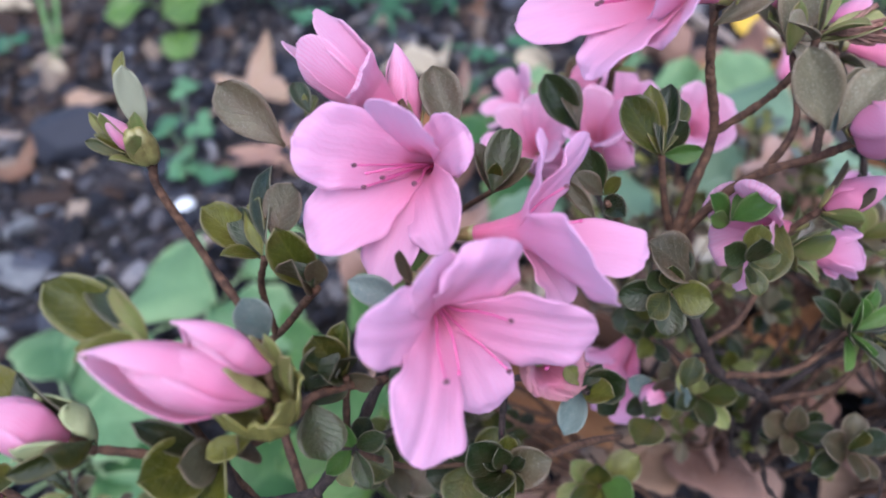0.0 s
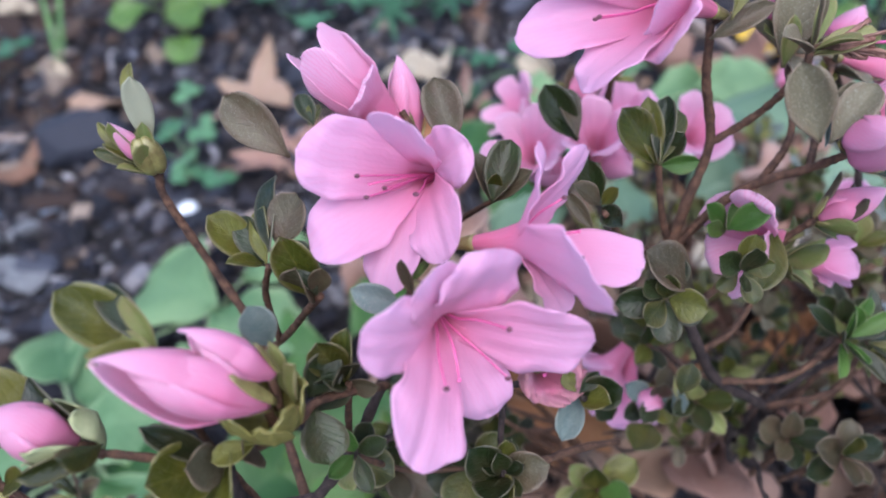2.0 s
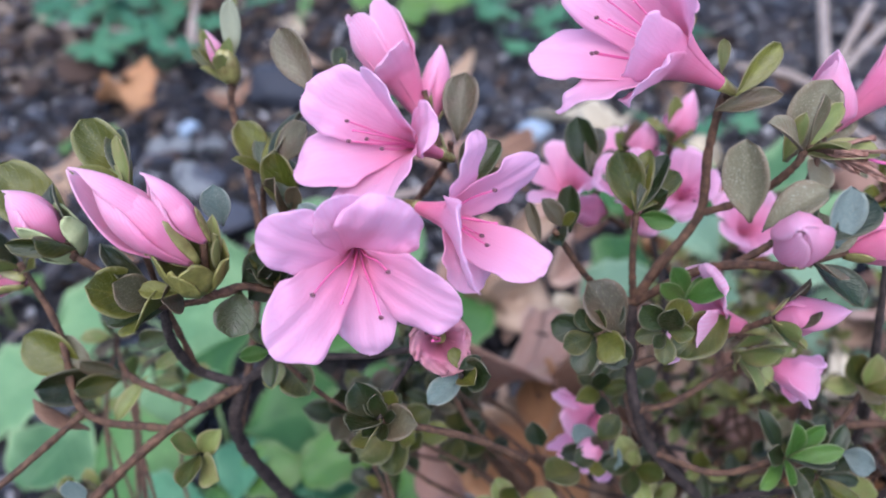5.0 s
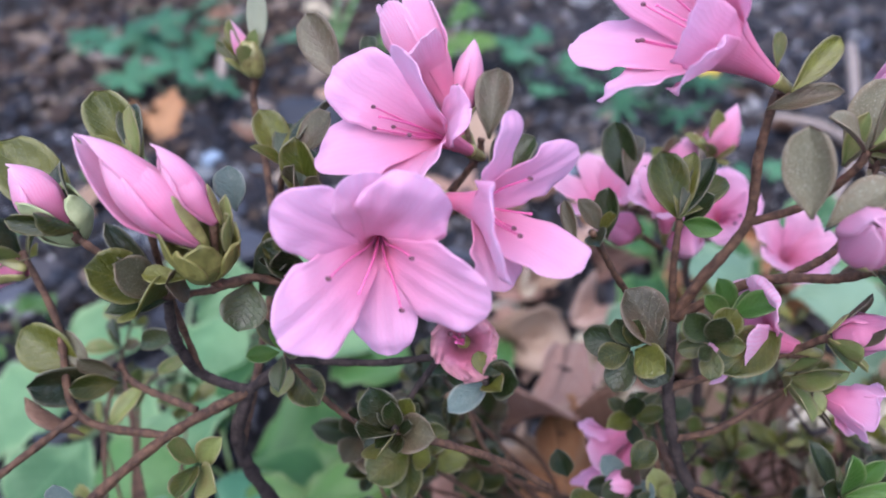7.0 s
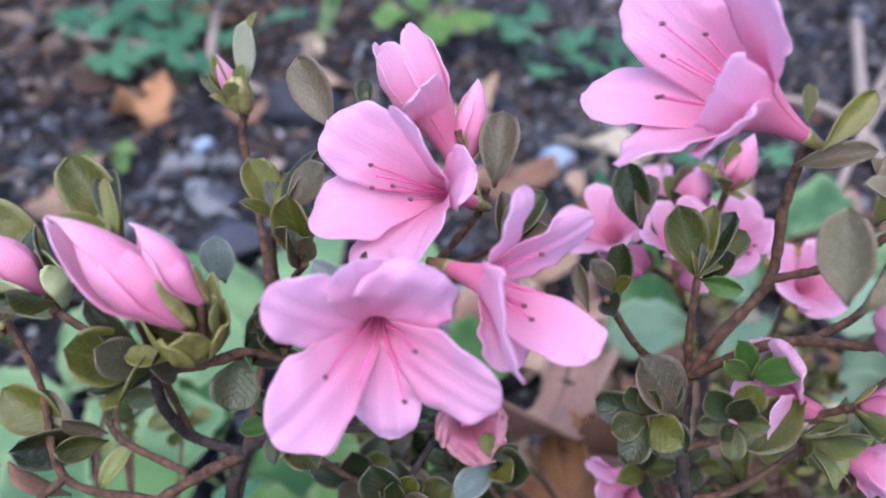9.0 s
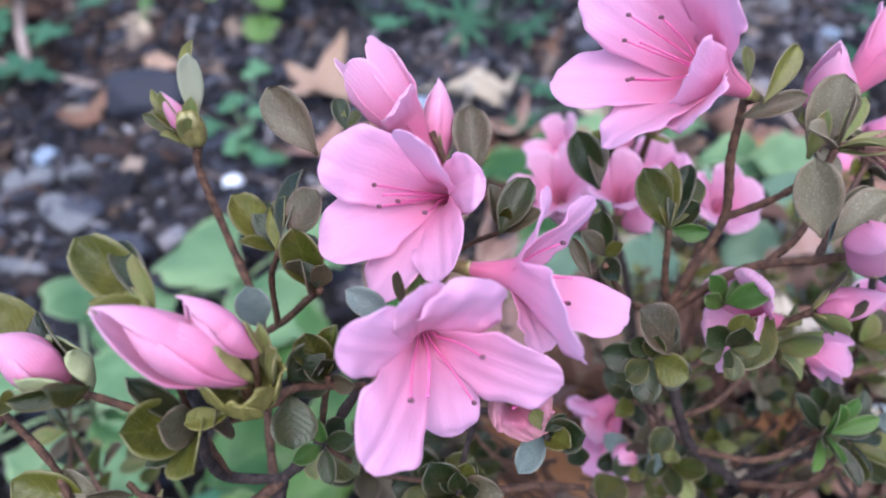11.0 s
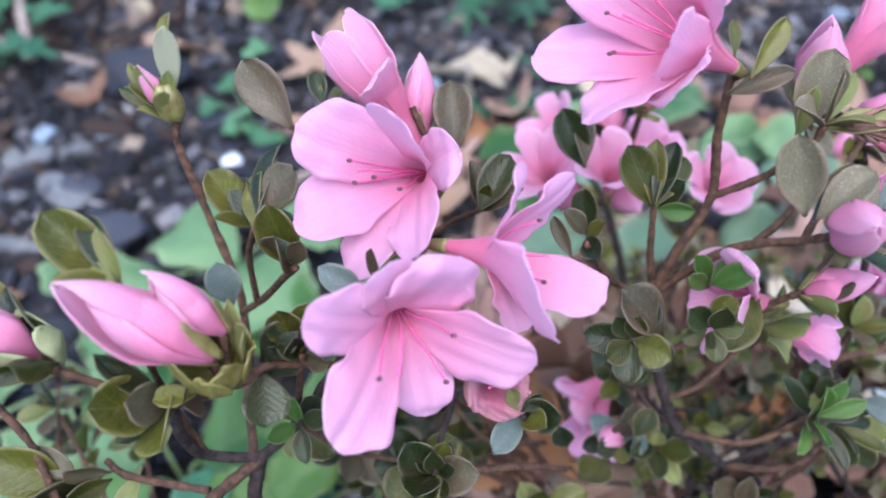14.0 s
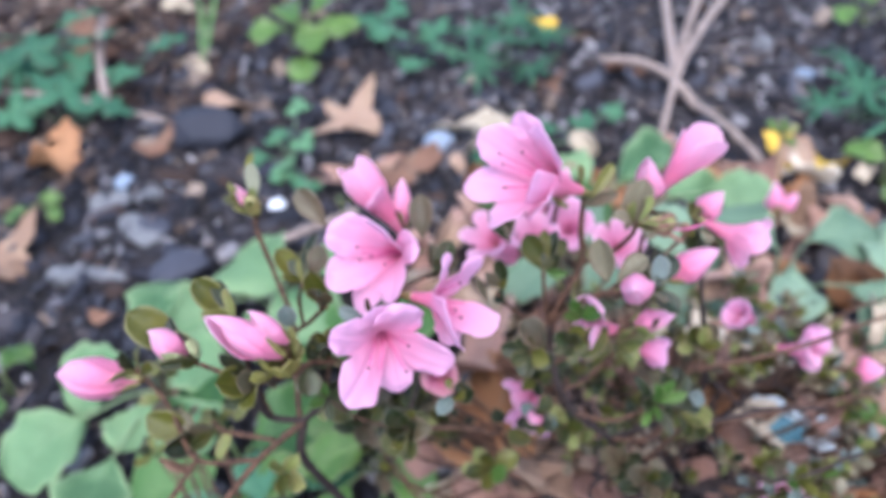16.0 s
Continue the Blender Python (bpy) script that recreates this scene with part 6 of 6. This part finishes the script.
leaf((-0.0630, -0.0510, 0.2901), (-0.0560, -0.0461, 0.2978), "dark", .4)
leaf((-0.0630, -0.0508, 0.2838), (-0.0556, -0.0465, 0.2906), "dark", .4)
leaf((-0.0656, -0.0426, 0.2489), (-0.0529, -0.0500, 0.2504), "olive", .4)
leaf((-0.0657, -0.0425, 0.2488), (-0.0619, -0.0537, 0.2506), "young", .3)
leaf((0.0515, -0.0024, 0.2736), (0.0413, -0.0204, 0.2752), "olive", .34)

# tufts close to the camera
branch([(-0.0609, -0.0488, 0.2604), (-0.0500, -0.0440, 0.2400), (-0.0346, -0.0343, 0.2195)], 0.0009, 0.0007, 91, TWIG, 12)
whorl((-0.0346, -0.0343, 0.2205), (0.0, -0.6, 0.7), 7, 0.0135, ["dark", "olive", "olive", "dark"], 62, 75, 0.40)
whorl((-0.0574, -0.0534, 0.2690), (0.0, -0.6, 0.7), 6, 0.0100, ["olive", "dark", "fresh", "dark"], 63, 75, 0.32)
whorl((0.0205, -0.0180, 0.2700), (-0.1, -0.7, 0.6), 8, 0.0105, ["dark", "dark", "olive"], 1, 80, 0.40)
whorl((0.0374, -0.0200, 0.2800), (0.1, -0.7, 0.6), 7, 0.0085, ["dark", "olive"], 2, 75, 0.36)
whorl((0.0250, -0.0070, 0.2040), (0, -0.6, 0.7), 7, 0.0120, ["olive", "blue", "dark", "bronze"], 3, 75, 0.38)
whorl((0.0760, -0.0100, 0.2330), (0.3, -0.5, 0.7), 9, 0.0155, ["fresh", "dark", "dark", "olive", "fresh"], 4, 62, 0.19)
whorl((0.0868, -0.0050, 0.2230), (0.4, -0.4, 0.7), 8, 0.0150, ["fresh", "dark", "dark", "olive"], 5, 65, 0.19)
whorl((-0.1383, -0.0583, 0.2770), (-0.5, -0.2, 0.6), 6, 0.0130, ["olive", "dark", "young"], 6, 70, 0.34)
whorl((-0.1150, -0.1100, 0.2100), (-0.3, -0.3, 0.8), 7, 0.0150, ["olive", "dark", "bronze"], 7, 65, 0.36)
whorl((-0.1300, -0.1200, 0.2350), (-0.3, -0.3, 0.8), 6, 0.0140, ["olive", "dark"], 8, 65, 0.36)
whorl((0.0110, 0.0749, 0.2620), (0, -0.2, 0.9), 7, 0.0150, ["young", "olive", "bronze"], 9, 45, 0.24)
whorl((0.0229, 0.0766, 0.2730), (0.1, -0.2, 0.9), 6, 0.0150, ["young", "young", "blue"], 10, 50, 0.22)
whorl((0.0580, 0.0165, 0.3148), (0.3, -0.1, 0.8), 5, 0.0140, ["young", "bronze"], 11, 55, 0.26)
whorl((0.0660, 0.0010, 0.2950), (0.4, -0.2, 0.7), 6, 0.0140, ["olive", "bronze", "dark"], 12, 75, 0.32)
whorl((0.0620, -0.0009, 0.2740), (0.8, -0.2, 0.2), 6, 0.0130, ["young", "young", "bronze"], 13, 50, 0.28)
whorl((0.0601, 0.0105, 0.2465), (0.8, -0.2, 0.2), 6, 0.0130, ["young", "bronze"], 14, 60, 0.30)
whorl((0.0647, 0.0450, 0.2970), (0.3, -0.1, 0.8), 7, 0.0150, ["bronze", "young", "olive"], 15, 70, 0.32)
whorl((0.0890, 0.0630, 0.2750), (0.4, -0.2, 0.7), 7, 0.0140, ["olive", "bronze", "dark"], 16, 75, 0.32)
whorl((0.0272, 0.0200, 0.2060), (-0.2, -0.5, 0.6), 7, 0.0110, ["dark", "olive"], 17, 80, 0.38)
whorl((-0.1055, 0.0105, 0.3060), (-0.2, -0.1, 0.9), 5, 0.0150, ["olive", "young"], 19, 28, 0.16)
whorl((0.1907, 0.3449, 0.1336), (0.1, -0.2, 0.9), 5, 0.0170, ["fresh", "young"], 20, 70, 0.3)
whorl((0.0560, 0.0020, 0.2560), (0.75, -0.35, 0.25), 6, 0.0150, ["young", "young", "olive"], 21, 55, 0.26)
TUFTS = [((-0.0240, -0.0570, 0.2600), 7, 0.0085, ["dark", "dark", "olive"]), ((0.0896, 0.0116, 0.2101), 9, 0.0125, ["olive", "dark", "dark", "young"]), ((0.0945, 0.0018, 0.2072), 8, 0.0125, ["dark", "dark", "olive", "young"]),
         ((0.0372, -0.0091, 0.2038), 8, 0.0130, ["olive", "young", "blue", "dark"]), ((0.0785, -0.0278, 0.1950), 7, 0.0135, ["olive", "dark", "bronze"]),
         ((0.0655, -0.0189, 0.1912), 7, 0.0125, ["dark", "olive", "bronze"]),
         ((0.0221, -0.0015, 0.2266), 6, 0.0110, ["dark", "olive"]), ((0.0033, -0.0275, 0.1837), 7, 0.0140, ["olive", "young", "fresh"]),
         ((0.0992, 0.0345, 0.2218), 7, 0.0135, ["young", "olive", "bronze"])]
for k, (at, count, size, kinds) in enumerate(TUFTS):
    foot = (at[0] * 0.6 + 0.022, at[1] * 0.5 - 0.004, at[2] - 0.035)
    branch([foot, ((foot[0] + at[0]) / 2 + 0.003, (foot[1] + at[1]) / 2, at[2] - 0.014), at], 0.0012, 0.0009, 70 + k, TWIG, 12)
    whorl(at, (0.1 * (-1) ** k, -0.4, 0.8), count, size, kinds, 40 + k, 66, 0.32)
leaf((-0.1048, 0.0125, 0.3130), (-0.1032, 0.0160, 0.3315), "scale", 0.24, (0.2, -0.9, 0.2))
leaf((-0.1068, 0.0165, 0.3150), (-0.1078, 0.0220, 0.3310), "olive", 0.20, (-0.5, -0.9, 0.2))
leaf((-0.1066, 0.0095, 0.3095), (-0.1105, 0.0100, 0.3235), "young", 0.22, (-0.3, -0.9, 0.2))
leaf((-0.1048, 0.0092, 0.3095), (-0.1035, 0.0100, 0.3210), "young", 0.22, (0.2, -0.9, 0.2))
leaf((-0.1066, 0.0098, 0.3085), (-0.1190, 0.0110, 0.3150), "olive", 0.14, (-0.1, -0.6, 0.8))
leaf((-0.1064, 0.0100, 0.3090), (-0.1165, 0.0120, 0.3210), "olive", 0.14, (-0.4, -0.6, 0.6))
for k, (dx, dz) in enumerate(((-0.0016, 0.0), (0.0016, 0.0006), (0.0, 0.001))):
    part("bud_scale", mesh_of("bud_scale", *ball((-0.1060 + dx, 0.0112 - 0.001 * k, 0.3115 + dz), 0.0029, (1, 1, 2.0), 12, 9), CALYX), SHRUB)

# a shed, dried flower caught on a twig
DRY = thing("dried_flower", (0.0640, 0.0150, 0.3155), "shrivelled brown spent flower hanging in the shrub", "flower")
rng = np.random.default_rng(5)
for k in range(12):
    base = np.array((0.0618, 0.0166, 0.3156))
    way = np.array((0.0125, -0.0010, 0.0008)) + rng.normal(0, 0.0022, 3)
    x, y, z = frame_of(way)
    a, long, wide = 0.52 * k, float(np.linalg.norm(way)) * rng.uniform(0.7, 1.1), rng.uniform(0.0012, 0.0021)
    grid, uv = np.zeros((12, 7, 3)), np.zeros((12, 7, 2))
    for i, q in enumerate(np.linspace(0, 1, 12)):
        for j, v in enumerate(np.linspace(-1, 1, 7)):
            out = 0.0006 + 0.0016 * q + 0.0007 * math.sin(9 * q + 4 * v + k) * q
            turn = a + v * wide * (1 - 0.7 * q ** 3) / 0.0028 + 0.35 * math.sin(6 * q + k)
            grid[i, j] = base + out * (math.cos(turn) * x + math.sin(turn) * y) + long * q * z
            uv[i, j] = (q, 0.5 + 0.5 * v)
    v, f, uu = shell(grid, uv, 0.00022)
    part("dried_petal", mesh_of("dried_petal", v, f, DRY_PETAL, uu), DRY)
part("style", mesh_of("style", *tube([(0.0690, 0.0155, 0.3165), (0.0760, 0.0160, 0.3155), (0.0840, 0.0185, 0.3175), (0.0890, 0.0215, 0.3210)], 0.0004, 0.0003, 18, 6), FILAMENT), DRY, "long curved pink style")
branch([(0.0580, 0.0170, 0.3150), (0.0600, 0.0170, 0.3155), (0.0640, 0.0158, 0.3160)], 0.0009, 0.0008, 60, TWIG, 8)

# ---- the crown further back: tufts on thin twigs ----
FILL_V, FILL_F, FILL_U, FILL_S = [], [], [], []
FILL_KINDS = ["olive", "gold", "dark", "bronze", "young", "fresh", "blue", "silver"]


def fill_leaf(base, tip, kind, width, face):
    me = blade_of("olive", width, len(FILL_V) % 4, 9, 7)
    m = leaf_pose(base, tip, face)
    src = np.empty(len(me.vertices) * 3)
    me.vertices.foreach_get("co", src)
    src = src.reshape(-1, 3) @ np.array(m.to_3x3()).T + np.array(m.translation)
    uv = np.zeros((len(src), 2))
    uv[:, 0] = np.tile(np.repeat(np.linspace(0, 1, 9), 7), 2)
    uv[:, 1] = np.tile(np.tile(np.linspace(0, 1, 7), 9), 2)
    FILL_V.append(src)
    FILL_U.append(uv)
    FILL_F.extend(tuple(i + FILL_AT[0] for i in p.vertices) for p in me.polygons)
    FILL_S.extend([FILL_KINDS.index(kind)] * len(me.polygons))
    FILL_AT[0] += len(src)


FILL_AT = [0]
rng = np.random.default_rng(77)
TWIGS = []


def crown_top(x, y):
    """How high the foliage stands over a place."""
    return 0.255 - 0.80 * max(x - 0.075, 0) - 0.50 * max(y - 0.07, 0) - 0.9 * max(0.02 - x, 0) - 0.035 * (x < 0.11)


for k in range(900):
    x, y = rng.uniform(0.02, 0.34), rng.uniform(-0.08, 0.26)
    if y < 0.0 and x < 0.10 - 1.2 * y or x < 0.14 and rng.uniform() < 0.62:
        continue
    top = crown_top(x, y)
    deep = x < 0.14
    z = top - (0.045 if deep else 0.008) - abs(rng.normal(0, 0.04 if deep else 0.05))
    if z < 0.02 or (x < 0.07 and y < 0.03 and z > 0.19):
        continue
    # a gap in the foliage over the plant label
    q = min(max((0.12 - y) / 0.30, 0.0), 0.5)
    if math.dist((x, y, z), (0.185 - 0.15 * q, 0.12 - 0.30 * q, 0.05 + 0.43 * q)) < 0.042:
        continue
    at = (x, y, z)
    foot = (x * 0.75 + 0.02 + rng.normal(0, 0.01), y * 0.8 + 0.015, z - rng.uniform(0.03, 0.06))
    TWIGS.append((1, tube([foot, ((foot[0] + x) / 2 + rng.normal(0, 0.004), (foot[1] + y) / 2, (foot[2] + z) / 2 - 0.004), at], 0.0012, 0.0007, 9, 6, 0.1, k)))
    whorl(at, (rng.normal(0.1, 0.3), rng.normal(-0.3, 0.25), 0.85), int(rng.integers(5, 9)), rng.uniform(0.0080, 0.0130) * (1.0 if deep else 1.12), ["olive", "dark", "bronze", "gold", "olive", "young", "silver"] if deep else ["olive", "bronze", "young", "gold", "blue", "silver", "fresh", "silver", "young", "blue", "gold"], 500 + k, 62, 0.27, fill_leaf)
# bare, dark inner twigs
for k in range(85):
    a = np.array((rng.uniform(0.01, 0.20), rng.uniform(-0.02, 0.13), rng.uniform(0.07, 0.20)))
    d = np.array((rng.normal(0, 0.03), rng.normal(-0.006, 0.02), rng.uniform(0.015, 0.05)))
    if a[2] + d[2] > crown_top(a[0], a[1]) - 0.012:
        continue
    TWIGS.append((0, tube([a, a + 0.35 * d + rng.normal(0, 0.003, 3), a + 0.7 * d + rng.normal(0, 0.003, 3), a + d], rng.uniform(0.0008, 0.0015), 0.0005, 14, 6, 0.3, k)))
for k in range(24):
    x, y = rng.uniform(-0.072, -0.022), rng.uniform(-0.03, 0.04)
    z = rng.uniform(0.13, 0.21)
    foot = (x * 0.4 + 0.02, y * 0.7 + 0.01, z - 0.06)
    TWIGS.append((1, tube([foot, ((foot[0] + x) / 2, (foot[1] + y) / 2 + rng.normal(0, 0.01), z - 0.03), (x, y, z)], 0.0011, 0.0007, 9, 6, 0.1, k)))
    whorl((x, y, z), (rng.normal(0, 0.3), rng.normal(-0.3, 0.25), 0.85), 6, rng.uniform(0.011, 0.015), ["olive", "dark", "dark", "bronze"], 800 + k, 68, 0.34, fill_leaf)
for k in range(9):
    x, y, z = -0.15 - rng.uniform(0, 0.05), rng.uniform(-0.09, 0.0), rng.uniform(0.14, 0.20)
    TWIGS.append((1, tube([(-0.115 + rng.normal(0, 0.012), -0.09 + rng.normal(0, 0.012), z - rng.uniform(0.02, 0.06)), ((x - 0.115) / 2 + rng.normal(0, 0.006), y * 0.5 - 0.045, z - 0.015), (x, y, z)], 0.0009, 0.0006, 12, 6, 0.2, k)))
    whorl((x, y, z), (rng.normal(-0.2, 0.3), rng.normal(-0.3, 0.25), 0.85), 6, rng.uniform(0.010, 0.013), ["olive", "dark", "young", "bronze"], 860 + k, 68, 0.36, fill_leaf)
me = mesh_of("foliage", np.concatenate(FILL_V), FILL_F, [KINDS[k] for k in FILL_KINDS], np.concatenate(FILL_U), FILL_S)
tagged(part("foliage", me, SHRUB, "dense small olive and bronze leaves"), kind="stuff")
v, f, s = joined(TWIGS)
tagged(part("twig_tangle", mesh_of("twig_tangle", v, f, [BARK, TWIG], slots=s), SHRUB, "thin reddish twigs"), kind="stuff")

# ---- a torn plant label lying by the shrub ----
LABEL = thing("plant_label", (0.185, 0.12, 0.03), "torn blue and white plastic plant label in the shrub", "label")


def strip(name, a, b, width, mat, seed, lift=0.006):
    line = along([a, (np.array(a) + np.array(b)) / 2 + np.array((0, 0, lift)), b], 12)
    across = np.cross(np.array(b, float) - np.array(a, float), (0.1, -0.75, 0.65))
    across /= np.linalg.norm(across)
    grid = np.array([[p + across * width * s + np.array((0, 0, 0.0012 * math.sin(3 * s + i))) for s in np.linspace(-1, 1, 5)] for i, p in enumerate(line)])
    uv = np.zeros((12, 5, 2))
    v, f, uu = shell(grid, uv, 0.0007)
    return part(name, mesh_of(name, v, f, mat, uu), LABEL)


strip("label_stem", (0.158, 0.106, 0.086), (0.190, 0.100, 0.078), 0.0034, PLASTIC_W, 1)
strip("label_stem", (0.189, 0.101, 0.079), (0.216, 0.096, 0.070), 0.0038, PLASTIC_W, 2)
strip("label_face", (0.166, 0.094, 0.072), (0.192, 0.090, 0.068), 0.0085, PLASTIC_B, 3)
strip("label_face", (0.192, 0.087, 0.066), (0.216, 0.083, 0.060), 0.0070, PLASTIC_W, 4)
strip("label_stake", (0.180, 0.092, 0.070), (0.188, 0.096, -0.010), 0.0035, PLASTIC_B, 5)
